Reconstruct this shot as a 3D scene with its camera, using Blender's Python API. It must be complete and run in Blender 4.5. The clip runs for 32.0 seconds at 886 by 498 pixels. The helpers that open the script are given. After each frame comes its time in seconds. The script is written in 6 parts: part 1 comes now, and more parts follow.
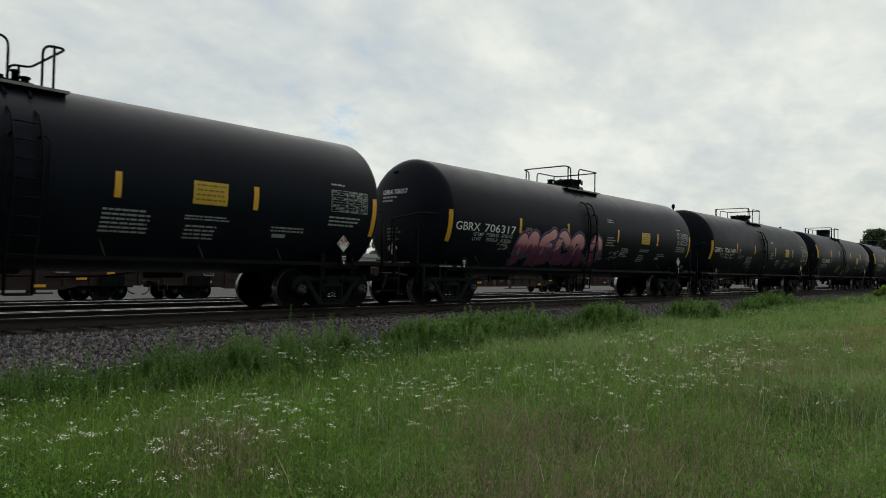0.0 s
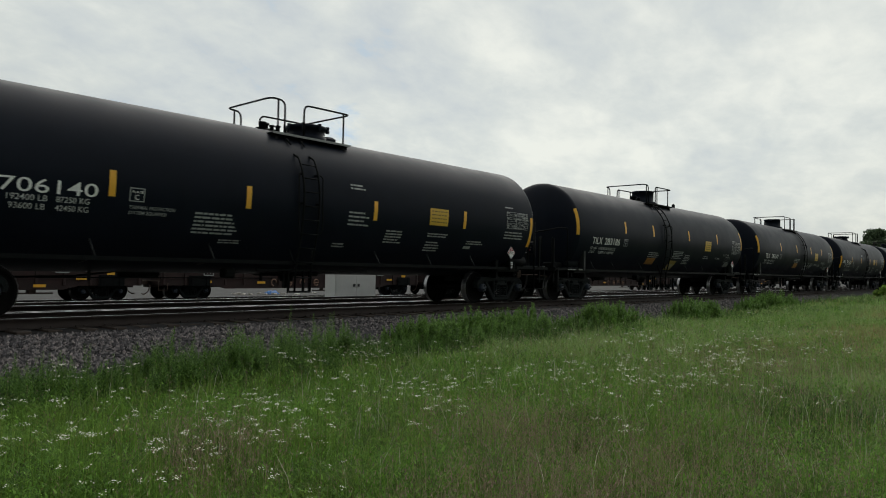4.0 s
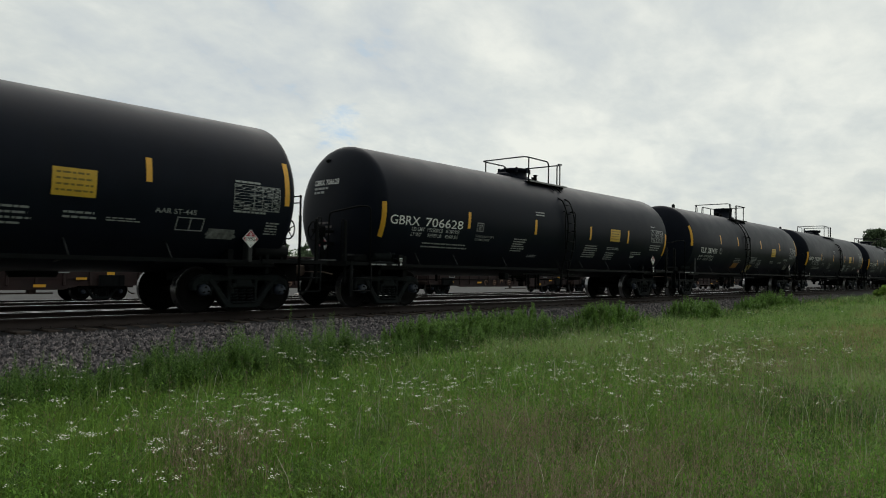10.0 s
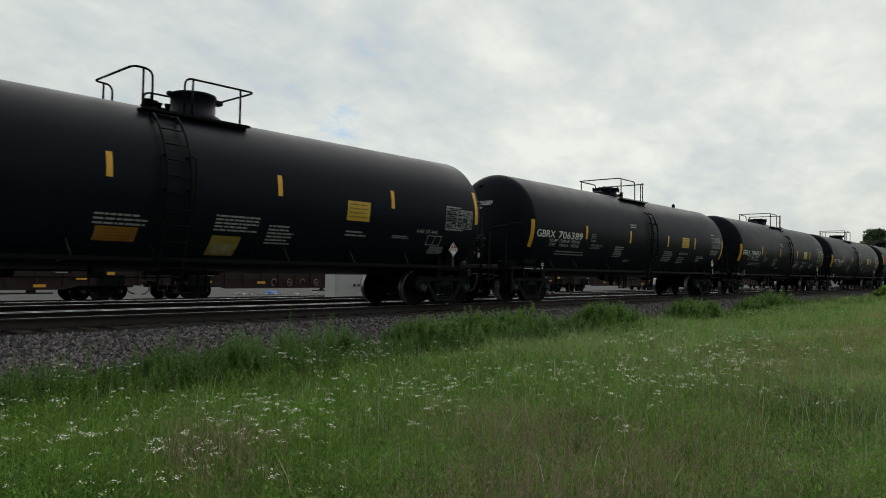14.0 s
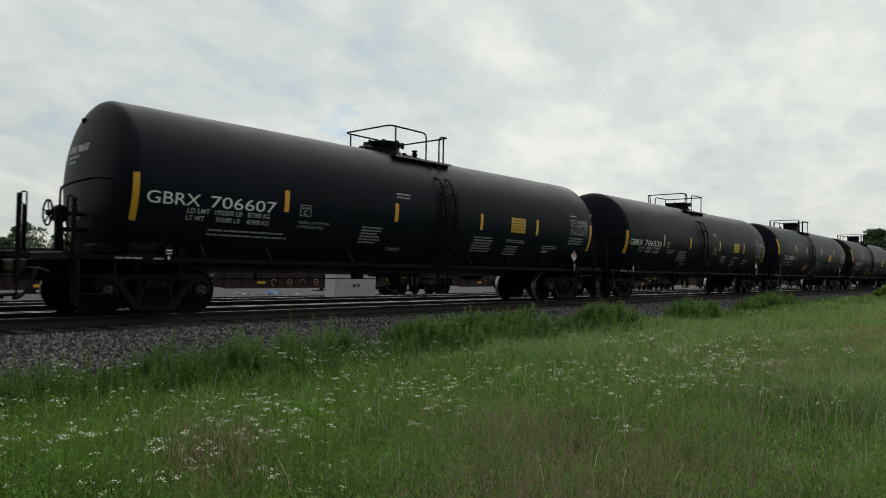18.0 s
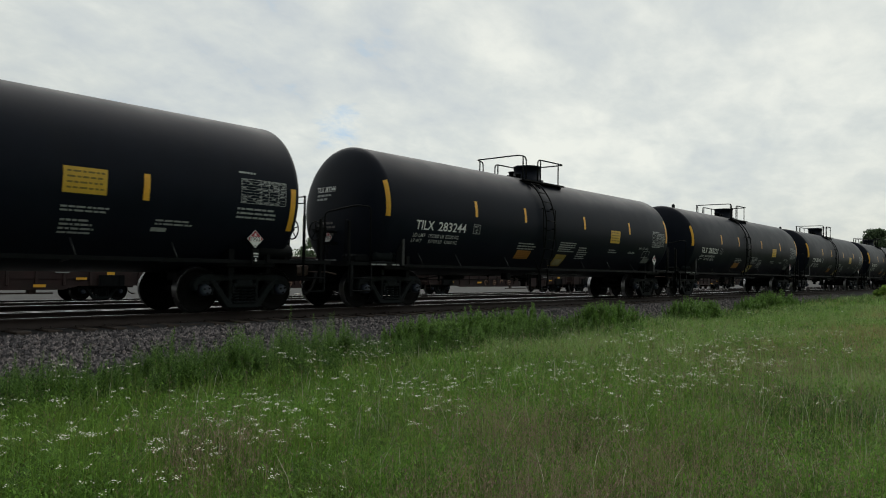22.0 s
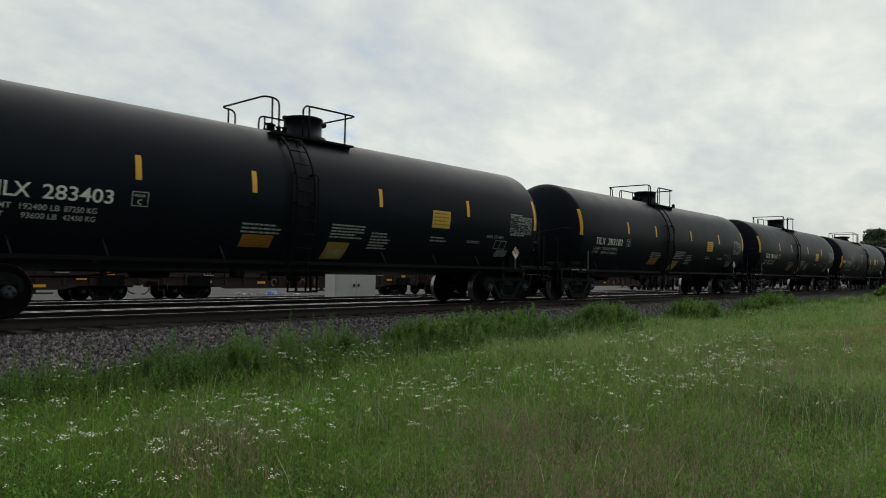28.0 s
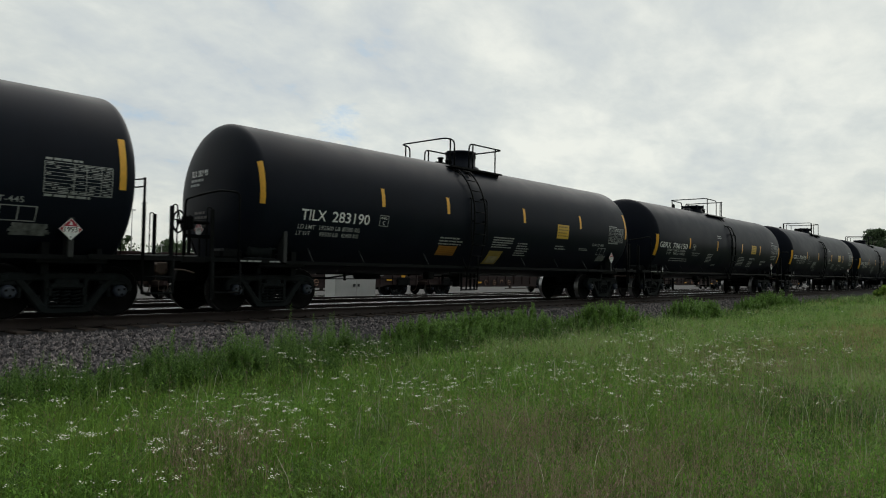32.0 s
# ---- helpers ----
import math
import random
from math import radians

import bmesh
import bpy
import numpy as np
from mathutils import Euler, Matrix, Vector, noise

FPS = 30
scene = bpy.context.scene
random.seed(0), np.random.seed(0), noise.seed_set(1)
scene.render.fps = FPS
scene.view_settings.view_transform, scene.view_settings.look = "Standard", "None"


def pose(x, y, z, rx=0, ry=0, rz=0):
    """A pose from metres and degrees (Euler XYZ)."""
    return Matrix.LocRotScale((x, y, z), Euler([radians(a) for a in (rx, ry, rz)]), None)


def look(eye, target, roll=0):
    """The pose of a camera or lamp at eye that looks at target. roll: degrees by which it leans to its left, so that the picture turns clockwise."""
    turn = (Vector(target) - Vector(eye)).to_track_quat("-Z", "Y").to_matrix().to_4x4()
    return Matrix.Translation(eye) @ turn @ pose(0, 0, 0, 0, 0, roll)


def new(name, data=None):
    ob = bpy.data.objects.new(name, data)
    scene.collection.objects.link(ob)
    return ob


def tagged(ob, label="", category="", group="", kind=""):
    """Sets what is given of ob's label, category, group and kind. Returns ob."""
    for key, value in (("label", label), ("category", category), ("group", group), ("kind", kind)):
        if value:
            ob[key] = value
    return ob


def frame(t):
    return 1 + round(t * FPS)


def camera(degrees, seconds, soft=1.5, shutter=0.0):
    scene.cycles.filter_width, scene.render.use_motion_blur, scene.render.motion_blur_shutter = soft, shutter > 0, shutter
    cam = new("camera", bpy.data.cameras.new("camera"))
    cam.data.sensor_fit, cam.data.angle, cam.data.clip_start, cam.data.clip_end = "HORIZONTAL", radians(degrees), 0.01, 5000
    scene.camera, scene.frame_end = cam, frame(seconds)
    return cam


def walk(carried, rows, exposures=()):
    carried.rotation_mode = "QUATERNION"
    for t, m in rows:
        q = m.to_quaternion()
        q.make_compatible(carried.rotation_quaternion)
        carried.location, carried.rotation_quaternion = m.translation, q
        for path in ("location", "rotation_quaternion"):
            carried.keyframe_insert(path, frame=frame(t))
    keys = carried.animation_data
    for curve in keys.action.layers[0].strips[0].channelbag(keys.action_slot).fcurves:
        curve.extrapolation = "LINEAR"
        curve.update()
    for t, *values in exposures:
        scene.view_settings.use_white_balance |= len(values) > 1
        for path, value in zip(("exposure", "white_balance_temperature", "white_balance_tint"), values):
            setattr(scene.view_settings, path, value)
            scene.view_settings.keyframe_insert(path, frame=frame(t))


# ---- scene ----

# ---- the camera stands still on the meadow ----
CAM_FWD = Vector((0.7476, 0.6633, 0.03225))
EYE = Vector((0.0, -13.80, 0.904))
cam = camera(64.5, 32.0, soft=1.0, shutter=0.12)
view = look(EYE, EYE + CAM_FWD, 1.0)
walk(cam, [(0.0, view), (32.0, view)], exposures=[(0.0, 0.0), (32.0, 0.0)])

# ---- sky, sun ----
SUN_EL, SUN_AZ = 48.0, 35.0
world = bpy.data.worlds.new("overcast_sky")
scene.world = world
world.use_nodes = True


def node(tree, kind, **values):
    n = tree.nodes.new(kind)
    for key, value in values.items():
        n.inputs[key.replace("_", " ")].default_value = value
    return n


def build_sky():
    t = world.node_tree
    t.nodes.clear()
    link = t.links.new
    co = t.nodes.new("ShaderNodeTexCoord")
    sep = t.nodes.new("ShaderNodeSeparateXYZ")
    link(co.outputs["Generated"], sep.inputs[0])
    lift = t.nodes.new("ShaderNodeMath")
    lift.operation = "MAXIMUM"
    lift.inputs[1].default_value = 0.0
    link(sep.outputs["Z"], lift.inputs[0])
    add = t.nodes.new("ShaderNodeMath")
    add.inputs[1].default_value = 0.34
    link(lift.outputs[0], add.inputs[0])
    flat = []
    for axis in ("X", "Y"):
        d = t.nodes.new("ShaderNodeMath")
        d.operation = "DIVIDE"
        link(sep.outputs[axis], d.inputs[0])
        link(add.outputs[0], d.inputs[1])
        flat.append(d)
    com = t.nodes.new("ShaderNodeCombineXYZ")
    link(flat[0].outputs[0], com.inputs[0])
    link(flat[1].outputs[0], com.inputs[1])
    turn = t.nodes.new("ShaderNodeMapping")
    turn.inputs["Rotation"].default_value = (0, 0, radians(-28))
    turn.inputs["Scale"].default_value = (1.15, 1.45, 1.0)
    turn.inputs["Location"].default_value = (3.1, 1.7, 0.0)
    link(com.outputs[0], turn.inputs[0])
    big = node(t, "ShaderNodeTexNoise", Scale=1.1, Detail=7.0, Roughness=0.52, Distortion=0.35)
    link(turn.outputs[0], big.inputs["Vector"])
    fine = node(t, "ShaderNodeTexNoise", Scale=3.6, Detail=6.0, Roughness=0.55, Distortion=0.2)
    link(turn.outputs[0], fine.inputs["Vector"])
    mixed = t.nodes.new("ShaderNodeMix")
    mixed.inputs["Factor"].default_value = 0.36
    link(big.outputs["Fac"], mixed.inputs["A"])
    link(fine.outputs["Fac"], mixed.inputs["B"])
    puff = node(t, "ShaderNodeTexNoise", Scale=7.5, Detail=8.0, Roughness=0.6, Distortion=0.25)
    link(turn.outputs[0], puff.inputs["Vector"])
    lumps = t.nodes.new("ShaderNodeMix")
    lumps.inputs["Factor"].default_value = 0.2
    link(mixed.outputs["Result"], lumps.inputs["A"])
    link(puff.outputs["Fac"], lumps.inputs["B"])
    ramp = t.nodes.new("ShaderNodeValToRGB")
    link(lumps.outputs["Result"], ramp.inputs[0])
    e = ramp.color_ramp.elements
    e[0].position, e[0].color = 0.405, (0.60, 0.645, 0.65, 1)
    e[1].position, e[1].color = 0.60, (0.89, 0.905, 0.82, 1)
    gap = e.new(0.35)
    gap.color = (0.46, 0.59, 0.70, 1)
    mid = e.new(0.49)
    mid.color = (0.71, 0.745, 0.705, 1)
    # a small rent in the clouds
    away = t.nodes.new("ShaderNodeVectorMath")
    away.operation = "DISTANCE"
    away.inputs[1].default_value = (0.6274, 0.7536, 0.1960)
    link(co.outputs["Generated"], away.inputs[0])
    ragged = t.nodes.new("ShaderNodeMath")
    ragged.operation = "MULTIPLY_ADD"
    ragged.inputs[1].default_value = 0.11
    link(puff.outputs["Fac"], ragged.inputs[0])
    link(away.outputs["Value"], ragged.inputs[2])
    rent = t.nodes.new("ShaderNodeMapRange")
    rent.interpolation_type = "SMOOTHSTEP"
    rent.inputs["From Min"].default_value, rent.inputs["From Max"].default_value = 0.050, 0.088
    rent.inputs["To Min"].default_value, rent.inputs["To Max"].default_value = 0.8, 0.0
    link(ragged.outputs[0], rent.inputs["Value"])
    torn = t.nodes.new("ShaderNodeMix")
    torn.data_type = "RGBA"
    torn.inputs[7].default_value = (0.42, 0.61, 0.82, 1)
    link(rent.outputs[0], torn.inputs["Factor"])
    link(ramp.outputs[0], torn.inputs[6])
    sky = t.nodes.new("ShaderNodeTexSky")
    sky.sky_type = "NISHITA"
    sky.sun_disc = False
    sky.sun_elevation, sky.sun_rotation = radians(SUN_EL), radians(90 - SUN_AZ)
    dim = t.nodes.new("ShaderNodeMix")
    dim.data_type, dim.blend_type = "RGBA", "MULTIPLY"
    dim.inputs["Factor"].default_value = 1.0
    dim.inputs[7].default_value = (0.09, 0.09, 0.09, 1)
    link(sky.outputs[0], dim.inputs[6])
    cover = t.nodes.new("ShaderNodeMix")
    cover.data_type = "RGBA"
    cover.inputs["Factor"].default_value = 0.9
    link(dim.outputs[2], cover.inputs[6])
    link(torn.outputs[2], cover.inputs[7])
    toward = t.nodes.new("ShaderNodeVectorMath")
    toward.operation = "DOT_PRODUCT"
    toward.inputs[1].default_value = (math.cos(radians(SUN_EL)) * math.cos(radians(SUN_AZ)), math.cos(radians(SUN_EL)) * math.sin(radians(SUN_AZ)), math.sin(radians(SUN_EL)))
    link(co.outputs["Generated"], toward.inputs[0])
    glow = t.nodes.new("ShaderNodeMapRange")
    glow.inputs["From Min"].default_value, glow.inputs["From Max"].default_value = -0.5, 0.75
    glow.inputs["To Min"].default_value, glow.inputs["To Max"].default_value = 0.30, 0.985
    link(toward.outputs["Value"], glow.inputs["Value"])
    back = t.nodes.new("ShaderNodeBackground")
    link(glow.outputs[0], back.inputs["Strength"])
    link(cover.outputs[2], back.inputs["Color"])
    out = t.nodes.new("ShaderNodeOutputWorld")
    link(back.outputs[0], out.inputs["Surface"])


build_sky()
sun = new("sun", bpy.data.lights.new("sun", "SUN"))
sun.data.energy, sun.data.angle, sun.data.color = 1.15, radians(70), (1.0, 0.96, 0.9)
a, e = radians(SUN_AZ), radians(SUN_EL)
sun.matrix_world = look((0, 0, 40), Vector((0, 0, 40)) - Vector((math.cos(e) * math.cos(a), math.cos(e) * math.sin(a), math.sin(e))))


# ---- materials ----
def surface(name, color, rough=0.6, metal=0.0, vary=0.25, scale=6.0, bump=0.15, bump_scale=60.0, stain=None, stain_amount=0.3,
            island=0.0, spec=0.5, random_hue=None, coat=0.0):
    """Procedural paint, metal, stone or leaf: colour varied at two scales, fine relief, uneven gloss."""
    m = bpy.data.materials.new(name)
    m.use_nodes = True
    t = m.node_tree
    link = t.links.new
    b = t.nodes["Principled BSDF"]
    co = t.nodes.new("ShaderNodeTexCoord")
    n1 = node(t, "ShaderNodeTexNoise", Scale=scale, Detail=5.0, Roughness=0.6)
    n2 = node(t, "ShaderNodeTexNoise", Scale=bump_scale, Detail=4.0, Roughness=0.6)
    link(co.outputs["Object"], n1.inputs["Vector"])
    link(co.outputs["Object"], n2.inputs["Vector"])
    ramp = t.nodes.new("ShaderNodeValToRGB")
    lo = [c * (1 - vary) for c in color]
    hi = [min(1.0, c * (1 + vary)) for c in color]
    ramp.color_ramp.elements[0].position, ramp.color_ramp.elements[0].color = 0.3, (*lo, 1)
    ramp.color_ramp.elements[1].position, ramp.color_ramp.elements[1].color = 0.7, (*hi, 1)
    link(n1.outputs["Fac"], ramp.inputs[0])
    color_out = ramp.outputs[0]
    if stain:
        n3 = node(t, "ShaderNodeTexNoise", Scale=scale * 0.45, Detail=6.0, Roughness=0.65, Distortion=0.4)
        link(co.outputs["Object"], n3.inputs["Vector"])
        gate = t.nodes.new("ShaderNodeMapRange")
        gate.inputs["From Min"].default_value, gate.inputs["From Max"].default_value = 0.48, 0.72
        gate.inputs["To Max"].default_value = stain_amount
        link(n3.outputs["Fac"], gate.inputs["Value"])
        mx = t.nodes.new("ShaderNodeMix")
        mx.data_type = "RGBA"
        link(gate.outputs[0], mx.inputs["Factor"])
        link(color_out, mx.inputs[6])
        mx.inputs[7].default_value = (*stain, 1)
        color_out = mx.outputs[2]
    if island:
        geo = t.nodes.new("ShaderNodeNewGeometry")
        mr = t.nodes.new("ShaderNodeMapRange")
        mr.inputs["To Min"].default_value, mr.inputs["To Max"].default_value = 1 - island, 1 + island
        link(geo.outputs["Random Per Island"], mr.inputs["Value"])
        if random_hue:
            mh = t.nodes.new("ShaderNodeMix")
            mh.data_type = "RGBA"
            sq = t.nodes.new("ShaderNodeMath")
            sq.operation = "POWER"
            sq.inputs[1].default_value = 2.5
            link(geo.outputs["Random Per Island"], sq.inputs[0])
            link(sq.outputs[0], mh.inputs["Factor"])
            link(color_out, mh.inputs[6])
            mh.inputs[7].default_value = (*random_hue, 1)
            color_out = mh.outputs[2]
        hv = t.nodes.new("ShaderNodeHueSaturation")
        link(mr.outputs[0], hv.inputs["Value"])
        link(color_out, hv.inputs["Color"])
        color_out = hv.outputs[0]
    link(color_out, b.inputs["Base Color"])
    rr = t.nodes.new("ShaderNodeMapRange")
    rr.inputs["To Min"].default_value, rr.inputs["To Max"].default_value = max(0.03, rough - 0.12), min(1.0, rough + 0.12)
    link(n1.outputs["Fac"], rr.inputs["Value"])
    link(rr.outputs[0], b.inputs["Roughness"])
    b.inputs["Metallic"].default_value = metal
    b.inputs["Specular IOR Level"].default_value = spec
    b.inputs["Coat Weight"].default_value = coat
    if bump:
        bp = t.nodes.new("ShaderNodeBump")
        bp.inputs["Strength"].default_value = bump
        bp.inputs["Distance"].default_value = 0.01
        link(n2.outputs["Fac"], bp.inputs["Height"])
        link(bp.outputs[0], b.inputs["Normal"])
    return m


def leafy(name, color, tip, island=0.35, rough=0.55, patch=None, patch_scale=0.35):
    """Grass and leaves: light passes through, tone differs from blade to blade and in patches over the meadow."""
    m = surface(name, color, rough=rough, vary=0.42, scale=2.6, bump=0.0, island=island, random_hue=tip, spec=0.25,
                stain=patch, stain_amount=0.75)
    t = m.node_tree
    b = t.nodes["Principled BSDF"]
    tr = t.nodes.new("ShaderNodeBsdfTranslucent")
    src = b.inputs["Base Color"].links[0].from_socket
    t.links.new(src, tr.inputs["Color"])
    mix = t.nodes.new("ShaderNodeMixShader")
    mix.inputs[0].default_value = 0.48
    t.links.new(b.outputs[0], mix.inputs[1])
    t.links.new(tr.outputs[0], mix.inputs[2])
    t.links.new(mix.outputs[0], t.nodes["Material Output"].inputs["Surface"])
    return m


TANK_BLACK = surface("tank_black_paint", (0.0082, 0.0110, 0.0185), rough=0.42, vary=0.14, scale=1.3, bump=0.004, bump_scale=5,
                     stain=(0.0112, 0.0128, 0.0170), stain_amount=0.5, spec=0.078)
FRAME_BLACK = surface("frame_black_paint", (0.005, 0.0062, 0.007), rough=0.6, vary=0.3, scale=5, bump=0.1, stain=(0.012, 0.0115, 0.011), stain_amount=0.4, spec=0.08)
TRUCK_STEEL = surface("truck_cast_steel", (0.0085, 0.0118, 0.0130), rough=0.68, vary=0.4, scale=7, bump=0.25, stain=(0.013, 0.0125, 0.012), stain_amount=0.5, spec=0.12)
WHEEL_STEEL = surface("wheel_steel", (0.0052, 0.0052, 0.0054), rough=0.6, vary=0.3, scale=9, bump=0.1, stain=(0.0095, 0.0078, 0.0072), stain_amount=0.4, spec=0.05)
TREAD = surface("worn_tread_steel", (0.30, 0.30, 0.31), rough=0.3, metal=1.0, vary=0.1, scale=12, bump=0.05)
CAP_GREY = surface("bearing_cap_blue_grey", (0.028, 0.038, 0.058), rough=0.5, vary=0.2, scale=20, bump=0.1)
YELLOW = surface("yellow_reflective_tape", (0.80, 0.42, 0.035), rough=0.4, vary=0.08, scale=9, bump=0.02)
YELLOW_SIGN = surface("yellow_sign_vinyl", (0.62, 0.39, 0.035), rough=0.45, vary=0.1, scale=6, bump=0.02)
ORANGE_SIGN = surface("orange_sign_vinyl", (0.36, 0.165, 0.028), rough=0.45, vary=0.15, scale=6, bump=0.02)
WHITE_MARK = surface("white_stencil_paint", (0.80, 0.82, 0.81), rough=0.55, vary=0.12, scale=14, bump=0.0)
GREY_MARK = surface("small_stencil_paint", (0.34, 0.36, 0.36), rough=0.55, vary=0.15, scale=14, bump=0.0)
WEIGHT_MARK = surface("weight_stencil_paint", (0.52, 0.54, 0.54), rough=0.55, vary=0.15, scale=14, bump=0.0)
DIM_MARK = surface("faded_stencil_paint", (0.12, 0.11, 0.11), rough=0.6, vary=0.2, scale=14, bump=0.0)
RED_PLACARD = surface("red_placard", (0.34, 0.016, 0.04), rough=0.4, vary=0.1, scale=9, bump=0.0)
BLACK_INK = surface("black_ink", (0.012, 0.012, 0.012), rough=0.5, vary=0.1, bump=0.0)


# ---- mesh tools ----
class Geo:
    """Gathers faces of one part; boxes, pipes, lathed forms and plates."""

    def __init__(self):
        self.v, self.f, self.m, self.s = [], [], [], []

    def add(self, verts, faces, mat=0, smooth=False):
        k = len(self.v)
        self.v.extend(verts)
        self.f.extend([tuple(i + k for i in face) for face in faces])
        self.m.extend([mat] * len(faces))
        self.s.extend([smooth] * len(faces))
        return self

    def box(self, x0, x1, y0, y1, z0, z1, mat=0, bevel=0.0):
        if bevel:
            c = bevel
            out = []
            for z, d in ((z0, c), (z0 + c, 0), (z1 - c, 0), (z1, c)):
                out += [(x0 + d + c, y0 + d, z), (x1 - d - c, y0 + d, z), (x1 - d, y0 + d + c, z), (x1 - d, y1 - d - c, z),
                        (x1 - d - c, y1 - d, z), (x0 + d + c, y1 - d, z), (x0 + d, y1 - d - c, z), (x0 + d, y0 + d + c, z)]
            faces = [tuple(range(7, -1, -1)), tuple(range(24, 32))]
            for r in range(3):
                for i in range(8):
                    j = (i + 1) % 8
                    faces.append((r * 8 + i, r * 8 + j, r * 8 + 8 + j, r * 8 + 8 + i))
            return self.add(out, faces, mat)
        p = [(x, y, z) for z in (z0, z1) for x, y in ((x0, y0), (x1, y0), (x1, y1), (x0, y1))]
        return self.add(p, [(3, 2, 1, 0), (4, 5, 6, 7), (0, 1, 5, 4), (1, 2, 6, 5), (2, 3, 7, 6), (3, 0, 4, 7)], mat)

    def pipe(self, pts, r, sides=8, mat=0, round_by=0.0):
        """A round bar along points; corners are rounded where round_by is given."""
        pts = [Vector(p) for p in pts]
        if round_by:
            out = [pts[0]]
            for a, b, c in zip(pts, pts[1:], pts[2:]):
                d0, d1 = (a - b), (c - b)
                k = min(round_by, d0.length * 0.45, d1.length * 0.45)
                p0, p1 = b + d0.normalized() * k, b + d1.normalized() * k
                for i in range(5):
                    u = i / 4
                    out.append(p0 * (1 - u) ** 2 + b * 2 * u * (1 - u) + p1 * u * u)
            pts = out + [pts[-1]]
        rings = []
        up = None
        for i, p in enumerate(pts):
            d = (pts[min(i + 1, len(pts) - 1)] - pts[max(i - 1, 0)]).normalized()
            if up is None:
                up = Vector((0, 0, 1)) if abs(d.z) < 0.9 else Vector((0, 1, 0))
            side = d.cross(up).normalized()
            up = side.cross(d).normalized()
            rings.append([tuple(p + (side * math.cos(a) + up * math.sin(a)) * r)
                          for a in (2 * math.pi * k / sides for k in range(sides))])
        v = [q for ring in rings for q in ring]
        f = [tuple(range(sides - 1, -1, -1)), tuple(range(len(v) - sides, len(v)))]
        for i in range(len(rings) - 1):
            for k in range(sides):
                j = (k + 1) % sides
                f.append((i * sides + k, i * sides + j, (i + 1) * sides + j, (i + 1) * sides + k))
        return self.add(v, f, mat, True)

    def lathe(self, profile, axis, at, sides=24, mat=0, smooth=True, mats=None):
        """profile: (along, radius) pairs turned about axis 'x', 'y' or 'z' through at."""
        v, f = [], []
        for h, r in profile:
            for k in range(sides):
                a = 2 * math.pi * k / sides
                c, s = r * math.cos(a), r * math.sin(a)
                q = {"x": (h, c, s), "y": (s, h, c), "z": (c, s, h)}[axis]
                v.append((q[0] + at[0], q[1] + at[1], q[2] + at[2]))
        n = len(profile)
        for i in range(n - 1):
            for k in range(sides):
                j = (k + 1) % sides
                f.append((i * sides + k, i * sides + j, (i + 1) * sides + j, (i + 1) * sides + k))
        base = len(self.f)
        self.add(v, f, mat, smooth)
        if mats:
            for i in range(n - 1):
                for k in range(sides):
                    self.m[base + i * sides + k] = mats[i]
        caps = [tuple(range(sides - 1, -1, -1)), tuple(range((n - 1) * sides, n * sides))]
        self.f.extend([tuple(q + len(self.v) - len(v) for q in c) for c in caps])
        self.m.extend([mats[0] if mats else mat, mats[-1] if mats else mat])
        self.s.extend([False, False])
        return self

    def slab(self, outline, y0, y1, mat=0, holes=()):
        """A plate in the x-z plane, from y0 to y1; outline as (x, z) pairs, convex or fan-safe."""
        n = len(outline)
        v = [(x, y0, z) for x, z in outline] + [(x, y1, z) for x, z in outline]
        f = [tuple(range(n)), tuple(range(2 * n - 1, n - 1, -1))]
        for i in range(n):
            j = (i + 1) % n
            f.append((j, i, n + i, n + j))
        return self.add(v, f, mat)

    def mesh(self, name, *mats):
        me = bpy.data.meshes.new(name)
        me.from_pydata(self.v, [], self.f)
        me.polygons.foreach_set("material_index", self.m)
        me.polygons.foreach_set("use_smooth", self.s)
        for m in mats:
            me.materials.append(m)
        me.update()
        return me


def part(name, data, parent=None, at=(0, 0, 0), label="", rot=None):
    """Links one mesh as a part under its thing or part."""
    ob = new(name, data)
    ob.parent = parent
    ob.location = at
    if rot:
        ob.rotation_euler = [radians(q) for q in rot]
    if label:
        tagged(ob, label)
    return ob


def thing(name, label, category, group="", kind="", at=(0, 0, 0), data=None):
    ob = new(name, data)
    ob.location = at
    if data is None:
        ob.empty_display_size = 0.3
    return tagged(ob, label, category, group, kind)


STORE = {}


def once(key, make):
    """One mesh per key, shared by all alike parts."""
    if key not in STORE:
        STORE[key] = make()
    return STORE[key]


def fast_mesh(name, verts, quads=None, tris=None, mats=(), index=None, flat=False):
    """A large mesh from arrays."""
    me = bpy.data.meshes.new(name)
    nq = 0 if quads is None else len(quads)
    nt = 0 if tris is None else len(tris)
    me.vertices.add(len(verts))
    me.vertices.foreach_set("co", np.asarray(verts, dtype=np.float32).ravel())
    loops = np.concatenate([np.asarray(q, dtype=np.int32).ravel() for q in (quads, tris) if q is not None])
    me.loops.add(len(loops))
    me.loops.foreach_set("vertex_index", loops)
    me.polygons.add(nq + nt)
    starts = np.concatenate([np.arange(nq) * 4, nq * 4 + np.arange(nt) * 3]).astype(np.int32)
    me.polygons.foreach_set("loop_start", starts)
    if index is not None:
        me.polygons.foreach_set("material_index", np.asarray(index, dtype=np.int32))
    for m in mats:
        me.materials.append(m)
    me.update(calc_edges=True)
    me.validate()
    if flat:
        me.polygons.foreach_set("use_smooth", [False] * len(me.polygons))
    return me


